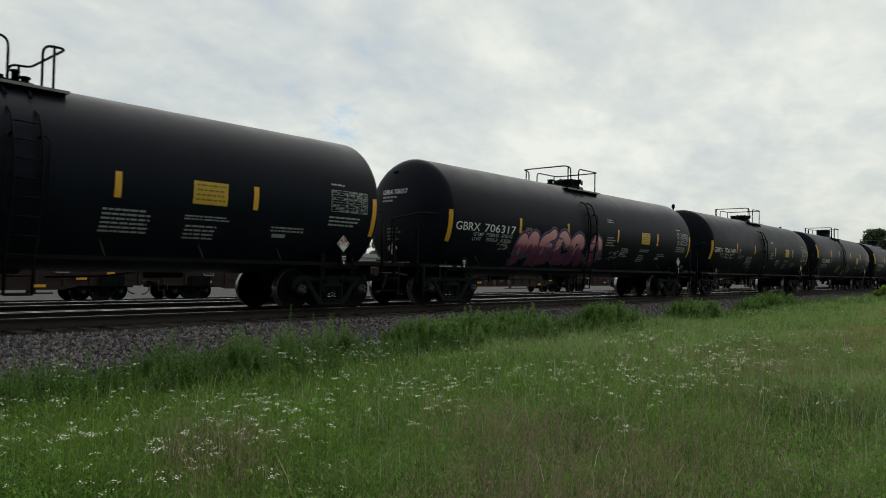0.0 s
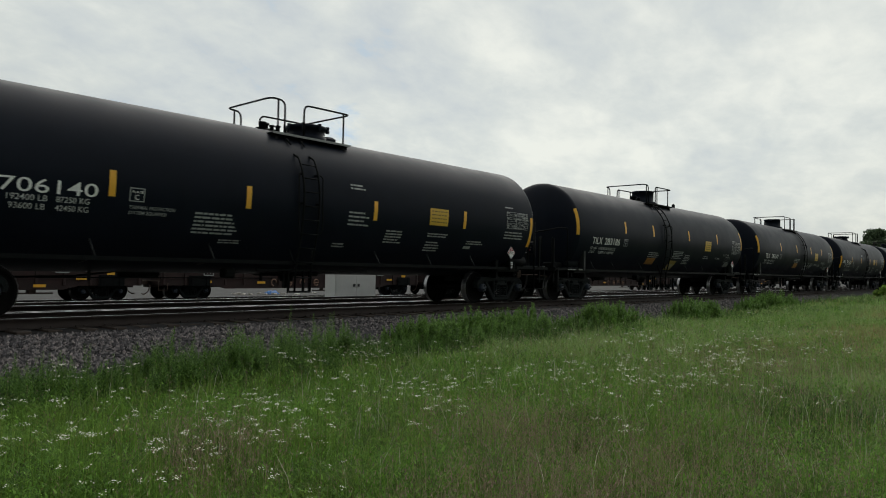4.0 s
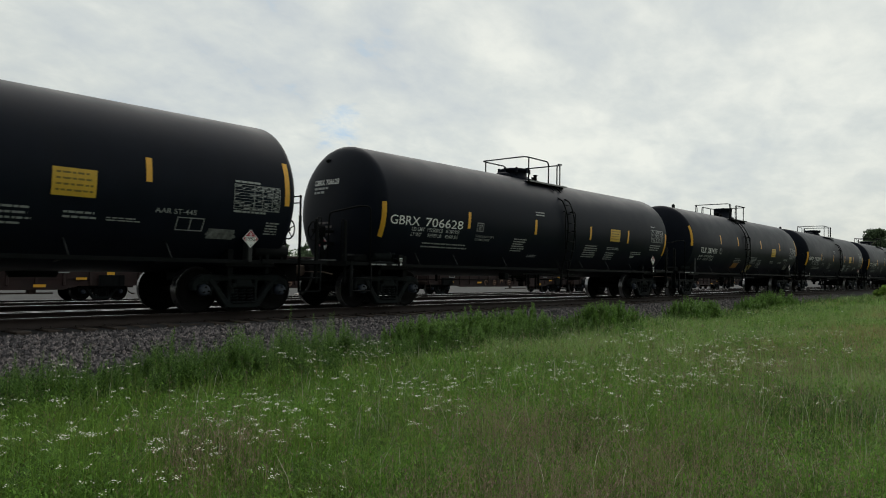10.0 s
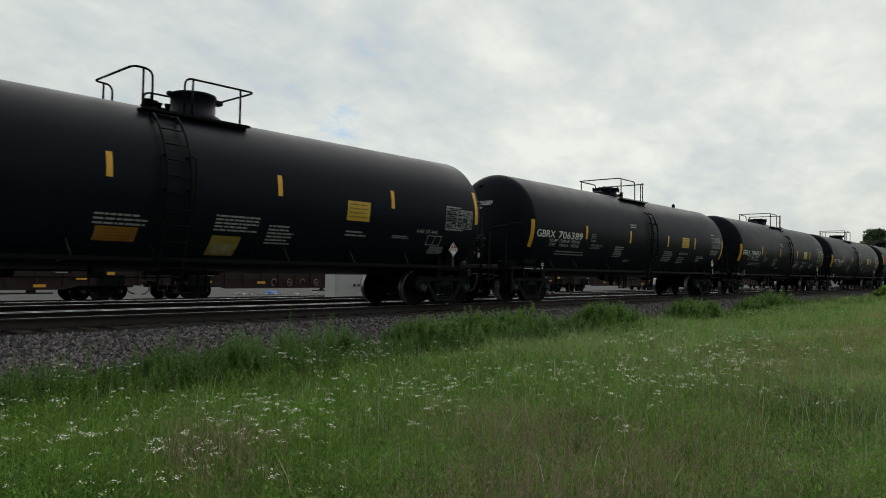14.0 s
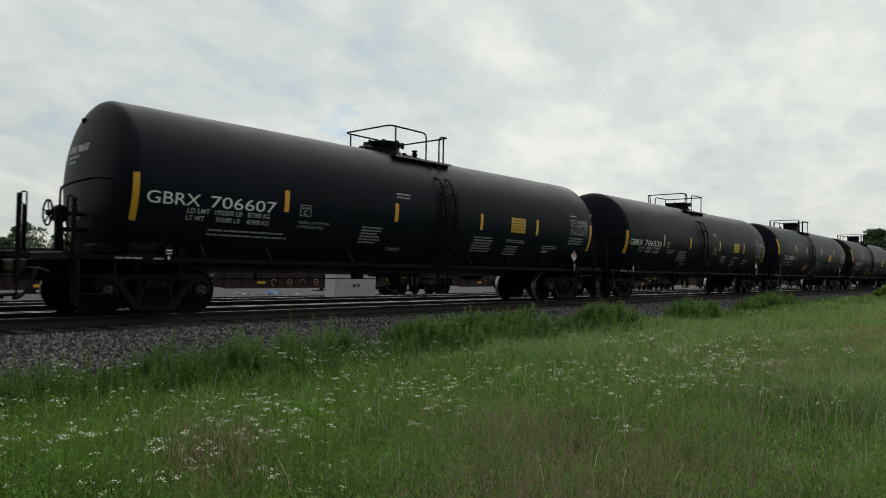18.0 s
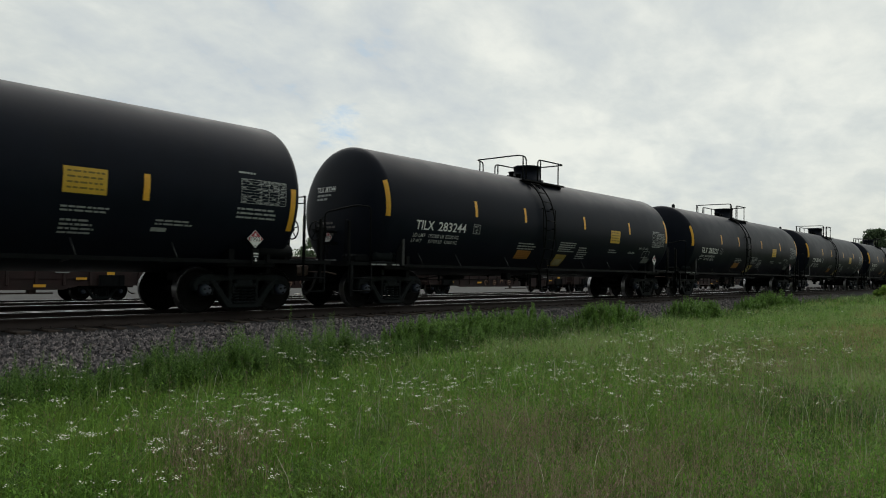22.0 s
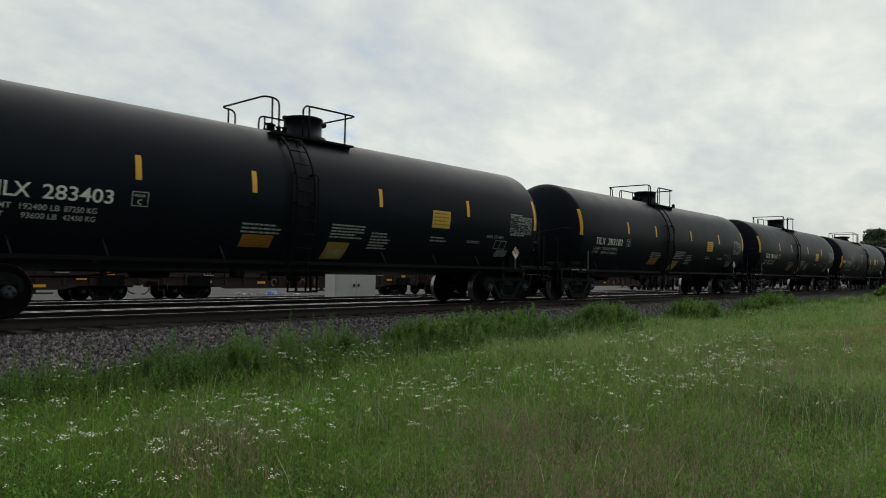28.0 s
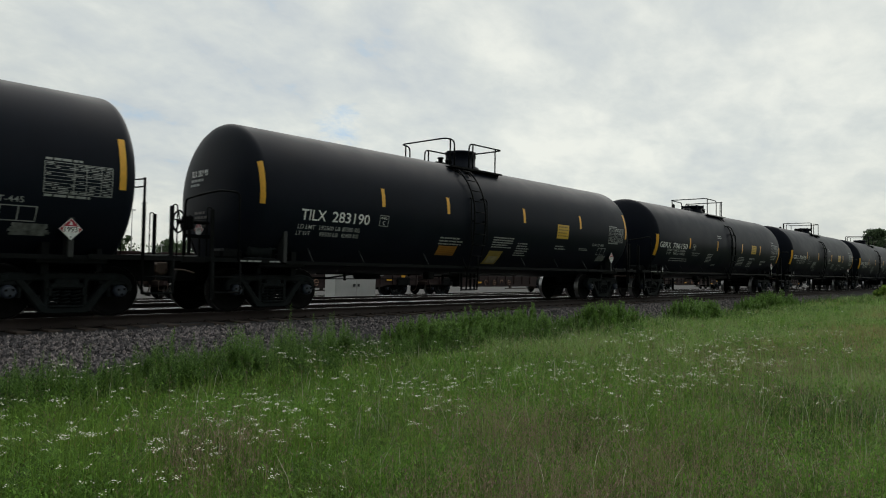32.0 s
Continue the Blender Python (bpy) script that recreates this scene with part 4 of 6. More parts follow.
def spray_material():
    """Spray paint that fades from pink above to dark plum below."""
    m = surface("spray_pink", (0.5, 0.2, 0.21), rough=0.5, vary=0.12, scale=5, bump=0.02)
    t = m.node_tree
    co = t.nodes.new("ShaderNodeTexCoord")
    sep = t.nodes.new("ShaderNodeSeparateXYZ")
    t.links.new(co.outputs["Object"], sep.inputs[0])
    wave = node(t, "ShaderNodeTexNoise", Scale=7.0, Detail=3.0)
    drip = t.nodes.new("ShaderNodeMapping")
    drip.inputs["Scale"].default_value = (1.0, 0.1, 0.16)
    t.links.new(co.outputs["Object"], drip.inputs["Vector"])
    t.links.new(drip.outputs[0], wave.inputs["Vector"])
    add = t.nodes.new("ShaderNodeMath")
    add.operation = "MULTIPLY_ADD"
    add.inputs[1].default_value = 0.55
    t.links.new(wave.outputs["Fac"], add.inputs[0])
    t.links.new(sep.outputs["Z"], add.inputs[2])
    ramp = t.nodes.new("ShaderNodeValToRGB")
    span = t.nodes.new("ShaderNodeMapRange")
    span.inputs["From Min"].default_value, span.inputs["From Max"].default_value = 1.45, 2.45
    t.links.new(add.outputs[0], span.inputs["Value"])
    t.links.new(span.outputs[0], ramp.inputs[0])
    e = ramp.color_ramp.elements
    e[0].position, e[0].color = 0.0, (0.20, 0.055, 0.10, 1)
    e[1].position, e[1].color = 1.0, (0.80, 0.42, 0.46, 1)
    for p, col in ((0.3, (0.17, 0.045, 0.09, 1)), (0.54, (0.19, 0.05, 0.105, 1)), (0.63, (0.66, 0.29, 0.34, 1))):
        e.new(p).color = col
    t.links.new(ramp.outputs[0], t.nodes["Principled BSDF"].inputs["Base Color"])
    return m


def paint_blobs_mesh():
    """Spray paint on one car: five fat rounded strokes-and-arches with violet outlines and pale rims."""
    g = Geo()
    rnd = random.Random(12)
    degree = math.radians(1.0) * R_TANK

    def stroke(path, width, mat, lift, wob=0.0):
        """A fat rounded line along (x, degrees) points."""
        pts = []
        for (x0, a0), (x1, a1) in zip(path, path[1:]):
            n = max(2, int(math.hypot(x1 - x0, (a1 - a0) * degree) / min(0.05, width * 0.6)))
            pts += [(x0 + (x1 - x0) * i / n, a0 + (a1 - a0) * i / n) for i in range(n)]
        pts.append(path[-1])
        smooth = pts
        for _ in range(3):
            smooth = [smooth[0]] + [tuple((p[k] + q[k] * 2 + r[k]) / 4 for k in (0, 1)) for p, q, r in zip(smooth, smooth[1:], smooth[2:])] + [smooth[-1]]
        for i, (x, a) in enumerate(smooth):
            w = width * (1 + wob * math.sin(i * 0.7 + path[0][0] * 5))
            ring = [on_tank(x + w * math.cos(q), a + w * math.sin(q) / degree, lift + 0.00012 * i) for q in (2 * math.pi * k / 12 for k in range(12))]
            g.add(ring, [tuple(range(12))], mat)

    shapes = (
        [[(-4.66, -43), (-4.80, -20), (-4.63, -15), (-4.36, -32)], [(-4.36, -32), (-4.20, -12), (-4.02, -13), (-3.80, -43)]],
        [[(-3.42, -43), (-3.62, -18), (-3.42, -15), (-3.05, -9)], [(-3.5, -28), (-3.14, -24)], [(-3.42, -42), (-3.1, -41), (-2.86, -35)]],
        [[(-2.14, -17), (-2.38, -8.5), (-2.62, -12), (-2.70, -26), (-2.46, -39), (-1.98, -39)]],
        [[(-1.54, -41), (-1.82, -17), (-1.62, -11), (-1.32, -12), (-1.20, -19), (-1.46, -26)], [(-1.45, -27), (-0.88, -41)]],
        [[(-0.36, -9), (-0.04, -15), (0.09, -28), (0.0, -40), (-0.26, -41), (-0.48, -32), (-0.57, -20), (-0.36, -9)]],
    )
    for w, mat, lift in ((0.242, 3, 0.006), (0.226, 1, 0.009), (0.158, 0, 0.014)):
        for k, letter in enumerate(shapes):
            for s in letter:
                stroke(s, w * (1.0 if k < 4 else 0.9), mat, lift, 0.07)
    for letter in shapes:
        s = letter[0]
        x, a = s[len(s) // 2]
        stroke([(x - 0.13, a - 1.5), (x - 0.04, a + 2.0), (x + 0.09, a + 2.4)], 0.026, 2, 0.022)
        x, a = s[0]
        stroke([(x - 0.05, a + 10), (x - 0.06, a + 18)], 0.016, 2, 0.022)
        for _ in range(3):
            x2, a2 = x + rnd.uniform(0.1, 0.7), rnd.uniform(-36, -24)
            stroke([(x2, a2), (x2 + rnd.uniform(-0.04, 0.04), a2 - rnd.uniform(4, 9))], rnd.uniform(0.02, 0.05), 1, 0.021)
    for x, a in ((-1.85, -22), (-2.5, -13), (-3.3, -33), (0.16, -27), (-0.72, -35), (-5.1, -33), (-4.75, -35), (-2.2, -20), (-4.3, -36)):
        for _ in range(3):
            q = rnd.uniform(-0.12, 0.12)
            stroke([(x + q, a), (x + q + rnd.uniform(-0.15, 0.15), a + rnd.uniform(-3, 3))], rnd.uniform(0.012, 0.034), 4, 0.023)
    for i in range(34):
        x, a = (-5.6 + rnd.uniform(-0.28, 0.22), rnd.uniform(-32, -23)) if i < 16 else (1.05 + rnd.uniform(-0.3, 0.6), rnd.uniform(-35, -23))
        stroke([(x, a), (x + rnd.uniform(0.04, 0.16), a + rnd.uniform(-0.6, 2.4))], rnd.uniform(0.008, 0.02), 5, 0.006)
    violet = surface("spray_violet", (0.075, 0.03, 0.13), rough=0.5, vary=0.2, scale=6, bump=0.02)
    light = surface("spray_light_pink", (0.68, 0.42, 0.42), rough=0.5, vary=0.1, scale=6, bump=0.02)
    rim = surface("spray_lilac_rim", (0.24, 0.20, 0.27), rough=0.5, vary=0.2, scale=6, bump=0.02)
    teal = surface("spray_teal", (0.03, 0.16, 0.16), rough=0.5, vary=0.2, scale=6, bump=0.02)
    return g.mesh("spray_paint", spray_material(), violet, light, rim, teal, GREY_MARK)


def lug_mesh():
    g = Geo()
    g.lathe([(-0.10, 0.03), (-0.08, 0.05), (0.08, 0.05)], "x", (0, 0, 0), 10)
    g.box(-0.08, -0.04, -0.08, 0.08, -0.03, 0.03)
    return g.mesh("lifting_lug", FRAME_BLACK)


# the cars in the order in which they pass: kind, number, whether turned end for end
PITCH, START = 18.5, -118.95
W1, W2, W3 = ("192400", "87250", "93600", "42450"), ("192300", "87200", "93700", "42500"), ("192500", "87300", "93500", "42400")
CARS = [("G", "706511", 1, W1), ("G", "706317", 0, W2), ("G", "706140", 0, W1), ("T", "283186", 0, W3), ("T", "283210", 1, W1), ("G", "706628", 1, W3),
        ("T", "283433", 0, W2), ("G", "706389", 1, W1), ("G", "706607", 1, W3), ("G", "706530", 0, W1), ("T", "283244", 0, W2), ("T", "283221", 0, W1),
        ("T", "283403", 0, W1), ("T", "283182", 0, W2), ("T", "283190", 0, W3), ("G", "706150", 1, W1), ("G", "706158", 0, W2), ("G", "706214", 0, W1),
        ("T", "283207", 0, W1), ("G", "706402", 1, W3)]
TRAIN = []


def tank_car(i, kind, number, turned, weights):
    label = ("black tank car with low manway, white lettering, yellow stripes" if kind == "G" else
             "black tank car with tall dome, white lettering, orange notice")
    if i == 1:
        label = "black tank car with pink spray-painted shapes on its side"
    car = thing("tank_car", label, "tank car", "tank cars of the passing train")
    tank = part("tank", once("tank", tank_mesh), car, label="black painted cylindrical tank with domed ends")
    add_marks(car, tank, kind, turned, "GBRX" if kind == "G" else "TILX", number, weights)
    head_marks(tank, kind, "GBRX" if kind == "G" else "TILX", number)
    if kind == "G":
        part("lifting_lug", once("lug", lug_mesh), tank, (on_head(0.36, 3.70)[0] + 0.06, 0.36, 3.70))
    if i == 1:
        part("spray_paint", paint_blobs_mesh(), tank, label="pink and plum spray-painted blobs")
    tx = 7.17 if kind == "G" else 7.28
    for s in (-1, 1):
        rot = None if s < 0 else (0, 0, 180)
        truck_x = -7.37 if s < 0 else (6.89 if kind == "G" else 6.98)
        x = -tx if s < 0 else 6.97
        part("stub_sill", once("saddle", saddle_mesh), car, (truck_x, 0, 0), rot=rot)
        dk = part("end_platform", once("deck", deck_mesh), car, (x, 0, 0), rot=rot)
        for k in range(9):
            part("slat", once("deck_slat", deck_slat_mesh), dk, (-1.84 + k * 0.14, 0, 0))
        part("coupler", once("coupler", coupler_mesh), car, (truck_x, 0, 0), rot=rot)
        part("air_hose", once("hose", hose_mesh), car, (truck_x, 0, 0), rot=rot)
        for y in (-1.20, 1.20):
            part("end_post", once("end_post", end_post_mesh), car, (-8.90 if s < 0 else 8.76, y, 0), rot=rot)
        add_truck(car, truck_x)
        # rails and steps at this end
        if s < 0:
            part("hand_rail", once(("side_rail", kind, turned), lambda: side_rail_mesh(0.05 if kind == "T" else (0.27 if not turned else -0.08))), car, (x, 0, 0))
        else:
            part("hand_rail", once("trailing_rail", trailing_rail_mesh), car, (8.10, 0, 0))
        pad_x = -7.34 if s < 0 else 6.88
        if kind == "T":
            part("bolster_plate", once("bolster_plate", bolster_plate_mesh), car, (pad_x, 0, 0))
        else:
            part("jacking_pad", once("pad", placard_stand_mesh), car, (pad_x, 0, 0))
    part("placard", once("placard", placard_mesh), car, (6.87, -1.475, 1.50), label="red and white diamond hazard placard")
    pz = 1.72 if kind == "T" else 1.54
    part("placard", once("placard", placard_mesh), car, (-8.37, 0.26, pz), rot=(0, 0, -90))
    part("placard_stand", once(("placard_stand", kind), lambda: placard_post_mesh(pz)), car, (-8.35, 0.26, 0))
    # running bar on brackets along the belly
    for y in (-1.40, 1.40):
        part("running_bar", once(("running_bar", y), lambda y=y: running_bar_mesh(y)), car)
    for x in (-6.6, -5.1, -2.85, 1.55, 3.4, 5.2):
        part("bracket", once("strut", strut_mesh), car, (x, 0, 0))
    part("brake_rod", once("rod_low", lambda: brake_rod_mesh(0.68, -5.6, -0.6)), car)
    if kind == "T":
        part("brake_rod", once("rod_high", lambda: brake_rod_mesh(0.80, -5.6, -2.0)), car)
    part("bottom_outlet", once("outlet", outlet_mesh), car, (-0.1, 0, 0))
    part("air_reservoir", once("reservoir", brake_tank_mesh), car, (-3.6 if not turned else 3.4, 0.1, 0.80))
    # top fittings, turned with the car
    brake_end = -1 if (turned == 1) == (kind == "G") else 1
    rot = (0, 0, 180) if brake_end > 0 else None
    gear_x = (-7.10 if kind == "T" else -7.02) if brake_end < 0 else 7.0
    part("hand_brake", once("brake", brake_mesh), car, (gear_x, 0, 0), rot=rot)
    part("valve_box", once("valve_box", valve_box_mesh), car, (gear_x, 0, 0), rot=rot)
    if brake_end > 0:
        part("air_tank", once("platform_tank", platform_tank_mesh), car, (-0.13, 0, 0))
    part("side_box", once("side_box", side_box_mesh), car, (gear_x, 0, 0), rot=rot)
    part("brake_wheel", once("brake_wheel", brake_wheel_mesh), car, (gear_x, 0, 0), rot=rot)
    if kind == "G":
        flip = (0, 0, 180) if turned else None
        sg = -1 if turned else 1
        lx, off = (-0.73, -0.19) if not turned else (0.25, 0.0)
        for y in (-1.02, 0.74):
            part("top_platform", once(("plat_g", y), lambda y=y: platform_mesh(-1.08, 1.12, y, True)), car, (off, 0, 0), rot=flip)
        part("manway", once("hatch", hatch_mesh), car, (off + 0.58 * sg, 0, 0.03), rot=flip)
        valve_group(car, (off - 0.55 * sg, 0, 0.03), flip)
        part("top_hand_rail", once("hoop_g1", lambda: top_hoop_mesh(-0.68, -1.05, (-0.86,))), car, (off, 0, 0), rot=flip)
        part("top_hand_rail", once("hoop_g2", lambda: top_hoop_mesh(-0.16, 1.20, (1.0,))), car, (off, 0, 0), rot=flip)
    else:
        flip = (0, 0, 180) if turned else None
        sg = -1 if turned else 1
        lx, off = (-1.10, 0.0) if not turned else (0.56, -0.24)
        for y in (-1.02, 0.74):
            part("top_platform", once(("plat_t", y), lambda y=y: platform_mesh(-1.5, 0.80, y, False)), car, (off, 0, 0), rot=flip)
        part("dome", once("dome", dome_mesh), car, (off + 0.06 * sg, 0, 0), rot=flip, label="round black fittings dome")
        valve_group(car, (off - 0.78 * sg, 0, 0.03), flip)
        part("top_hand_rail", once("hoop_t1", lambda: top_hoop_mesh(-1.25, -1.62, (-1.43,))), car, (off, 0, 0), rot=flip)
        part("top_hand_rail", once("hoop_t2", lambda: top_hoop_mesh(-0.60, 0.98, (-0.43, 0.64))), car, (off, 0, 0), rot=flip)
    lad = part("ladder", once(("ladder", kind), lambda: ladder_mesh(kind)), car, (lx, 0, 0))
    for y, z in rung_places(kind):
        part("rung", once(("rung", kind), lambda: rung_mesh(kind)), lad, (0, y, z))
    part("top_step", once(("top_step", kind), lambda: top_step_mesh(kind)), car, (lx, 0, 0))
    car.location = (START + PITCH * i - travelled(0.0), 0, 0)
    TRAIN.append((car, START + PITCH * i))
    return car


def travelled(t):
    q = t - 16.0
    return 7.699 * q + 0.0025 * q * q


for i, (kind, number, turned, weights) in enumerate(CARS):
    tank_car(i, kind, number, turned, weights)


# ---- ground ----
def smooth01(u):
    u = np.clip(u, 0, 1)
    return u * u * (3 - 2 * u)


def ground_z(x, y):
    """Height of the ground: meadow in front, the bed of the tracks, the lower yard behind."""
    x, y = np.asarray(x, float), np.asarray(y, float)
    meadow = -0.80 + 0.16 * smooth01((x - 5) / 12) + 0.48 * smooth01((x - 16) / 50) + 0.05 * np.sin(x * 0.7 + y * 0.4) * np.sin(y * 0.9 - x * 0.2) + 0.03 * np.sin(x * 2.1) * np.sin(y * 1.7)
    bed = -0.95 + 0.0 * x
    yard = -0.62 - 0.36 * smooth01((y - 8) / 5.0)
    k = smooth01((y + 4.4) / 1.4)
    z = meadow * (1 - k) + bed * k
    k2 = smooth01((y - 6.0) / 3.0)
    return z * (1 - k2) + yard * k2


def sheet(xs, ys, fz):
    gx, gy = np.meshgrid(xs, ys)
    v = np.stack([gx, gy, fz(gx, gy)], -1).reshape(-1, 3)
    nx, ny = len(xs), len(ys)
    k = (np.arange(ny - 1)[:, None] * nx + np.arange(nx - 1)[None, :]).ravel()
    q = np.stack([k, k + 1, k + nx + 1, k + nx], -1)
    return v, q


MEADOW_SOIL = surface("meadow_soil", (0.032, 0.05, 0.013), rough=0.9, vary=0.45, scale=0.8, bump=0.6, bump_scale=30, stain=(0.075, 0.062, 0.028), stain_amount=0.6, spec=0.2)
YARD_GRAVEL = surface("yard_gravel", (0.066, 0.066, 0.066), rough=0.95, vary=0.3, scale=1.6, bump=0.5, bump_scale=22, stain=(0.05, 0.05, 0.048), stain_amount=0.7, spec=0.2)
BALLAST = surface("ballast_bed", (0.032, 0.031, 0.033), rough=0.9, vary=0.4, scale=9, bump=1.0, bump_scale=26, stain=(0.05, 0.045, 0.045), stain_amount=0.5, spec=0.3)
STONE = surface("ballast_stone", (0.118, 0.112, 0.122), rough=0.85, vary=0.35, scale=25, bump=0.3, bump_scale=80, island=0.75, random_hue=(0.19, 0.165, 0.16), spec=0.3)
TIE_WOOD = surface("creosoted_tie", (0.05, 0.037, 0.03), rough=0.85, vary=0.4, scale=6, bump=0.5, bump_scale=40, stain=(0.06, 0.042, 0.032), stain_amount=0.6)
RAIL_SIDE = surface("rail_rust", (0.026, 0.018, 0.016), rough=0.85, vary=0.3, scale=5, bump=0.2, stain=(0.035, 0.03, 0.028))
RAIL_TOP = surface("polished_rail_head", (0.5, 0.505, 0.51), rough=0.34, metal=1.0, vary=0.05, scale=20, bump=0.0)

xs = np.concatenate([[-1500, -700, -350, -180, -90, -50], np.arange(-30, 80, 1.0), [80, 90, 105, 125, 150, 190, 250, 350, 500, 800, 1200, 2000, 3500]])
ys = np.concatenate([[-1500, -700, -300, -150, -80, -50, -35, -25], np.arange(-20, 12, 0.7), [12, 14, 18, 25, 40, 70, 120, 200, 350, 700, 1500, 3500]])
v, q = sheet(xs, ys, ground_z)
yc = v[q][:, :, 1].mean(1)
me = fast_mesh("ground", v, quads=q, mats=(MEADOW_SOIL, YARD_GRAVEL), index=(yc > 7.5).astype(int))
me.polygons.foreach_set("use_smooth", [True] * len(me.polygons))
thing("ground", "grassy meadow soil with the grey gravel of a rail yard", "ground", kind="structure", data=me)


def swept(name, profile, x0, x1, step, mats, wobble=0.0, close=False):
    """A cross-section (y, z) drawn out along the track."""
    n = len(profile)
    xs = np.arange(x0, x1 + 0.01, step)
    rnd = np.random.RandomState(3)
    v = np.zeros((len(xs), n, 3))
    v[:, :, 0] = xs[:, None]
    v[:, :, 1] = np.array([p[0] for p in profile])[None, :]
    v[:, :, 2] = np.array([p[1] for p in profile])[None, :]
    if wobble:
        v[:, :, 2] += rnd.uniform(-wobble, wobble, (len(xs), n))
        v[:, :, 1] += rnd.uniform(-wobble, wobble, (len(xs), n)) * 2
    q = []
    m = n if close else n - 1
    k = (np.arange(len(xs) - 1)[:, None] * n + np.arange(m)[None, :])
    k2 = (np.arange(len(xs) - 1)[:, None] * n + (np.arange(m)[None, :] + 1) % n)
    q = np.stack([k, k + n, k2 + n, k2], -1).reshape(-1, 4)
    idx = np.tile(np.array(mats[1]), len(xs) - 1)
    return fast_mesh(name, v.reshape(-1, 3), quads=q, mats=mats[0], index=idx)


BED = [(-4.6, -1.1), (-3.2, -0.68), (-2.6, -0.50), (-2.05, -0.35), (-1.7, -0.28), (-1.36, -0.255), (-1.27, -0.20), (1.4, -0.20), (2.0, -0.25), (2.5, -0.21), (5.5, -0.2), (6.0, -0.25), (7.0, -0.5), (8.4, -0.75)]
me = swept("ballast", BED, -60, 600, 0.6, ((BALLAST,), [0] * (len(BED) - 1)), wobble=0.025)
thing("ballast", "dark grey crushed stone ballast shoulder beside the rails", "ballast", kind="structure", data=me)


# ---- tracks ----
RAIL = [(-0.07, -0.185), (-0.07, -0.172), (-0.012, -0.15), (-0.01, -0.045), (-0.036, -0.032), (-0.037, -0.008), (-0.032, 0.0), (0.028, 0.0), (0.037, -0.006), (0.036, -0.032), (0.01, -0.045), (0.012, -0.15), (0.07, -0.172), (0.07, -0.185)]
RAIL_MATS = [0, 0, 0, 0, 0, 0, 1, 0, 0, 0, 0, 0, 0, 0]


def rail_mesh():
    return swept("rail", RAIL, -60, 600, 6.0, ((RAIL_SIDE, RAIL_TOP), RAIL_MATS), close=True)


def tie_mesh(seed):
    rnd = random.Random(seed)
    g = Geo()
    g.box(-0.115, 0.115, -1.3 + rnd.uniform(-0.03, 0.03), 1.3 + rnd.uniform(-0.03, 0.03), -0.37, -0.172 + rnd.uniform(-0.01, 0.0), bevel=0.012)
    for y in (-0.75, 0.75):
        g.box(-0.1, 0.1, y - 0.17, y + 0.17, -0.19, -0.166, mat=1)
        for sx in (-0.07, 0.07):
            for sy in (-0.1, 0.1):
                g.box(sx - 0.012, sx + 0.012, y + sy - 0.015, y + sy + 0.015, -0.168, -0.145, mat=1)
    return g.mesh("tie", TIE_WOOD, RAIL_SIDE)


def track(y, z, label, n_near, x_first, ties=True):
    tr = thing("railway_track", label, "railway track", kind="structure", at=(0, y, z))
    for dy in (-0.753, 0.753):
        part("rail", once("rail", rail_mesh), tr, (0, dy, 0))
    rnd = random.Random(int(y * 10))
    for i in range(n_near):
        part("tie", once(("tie", i % 5), lambda i=i: tie_mesh(i)), tr, (x_first + i * 0.5 + rnd.uniform(-0.03, 0.03), 0, 0), rot=(0, 0, rnd.uniform(-1.2, 1.2)))
    return tr


track(0.0, 0.0, "main line track with dark steel rails on wooden ties", 120, 1.0)
track(3.98, 0.0, "second main track with shiny rail heads on wooden ties", 60, 4.0)
track(22.4, -0.80, "yard track with rusty rails under parked gondolas", 40, 6.0)
track(15.2, -0.80, "empty yard track with worn rails", 30, 6.0)
# a spare rail lies between the two main tracks
thing("spare_rail", "spare steel rail lying between two tracks", "rail", data=once("rail", rail_mesh), at=(0, 1.98, -0.055))


# ---- loose ballast stones ----
def stones():
    rnd = np.random.RandomState(11)
    ico = np.array([(1, 0, 0), (-1, 0, 0), (0, 1, 0), (0, -1, 0), (0, 0, 1), (0, 0, -1)], float)
    tri = np.array([(0, 2, 4), (2, 1, 4), (1, 3, 4), (3, 0, 4), (2, 0, 5), (1, 2, 5), (3, 1, 5), (0, 3, 5)])
    n = 85000
    u = rnd.rand(n)
    x = 1.5 + 55 * u ** 1.9
    yy = rnd.uniform(-4.2, -1.34, n)
    py, pz = np.array([p[0] for p in BED]), np.array([p[1] for p in BED])
    z = np.interp(yy, py, pz)
    s = rnd.uniform(0.017, 0.039, n) * (1 + 0.25 * u)
    v = ico[None] * (1 + rnd.uniform(-0.45, 0.45, (n, 6, 1))) * s[:, None, None] * rnd.uniform(0.6, 1.25, (n, 1, 3))
    a = rnd.rand(n) * 6.28
    c, sn = np.cos(a), np.sin(a)
    vx = v[:, :, 0] * c[:, None] - v[:, :, 1] * sn[:, None]
    vy = v[:, :, 0] * sn[:, None] + v[:, :, 1] * c[:, None]
    tip = rnd.normal(0, 0.5, n)
    v = np.stack([vx, vy * np.cos(tip)[:, None] - v[:, :, 2] * np.sin(tip)[:, None], vy * np.sin(tip)[:, None] + v[:, :, 2] * np.cos(tip)[:, None]], -1) + np.stack([x, yy, z + s * 0.35], -1)[:, None, :]
    f = (tri[None] + (np.arange(n) * 6)[:, None, None]).reshape(-1, 3)
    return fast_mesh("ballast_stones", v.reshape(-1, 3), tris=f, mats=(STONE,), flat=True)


thing("ballast_stones", "loose grey and reddish crushed stones on the ballast shoulder", "stones", kind="stuff", data=stones())


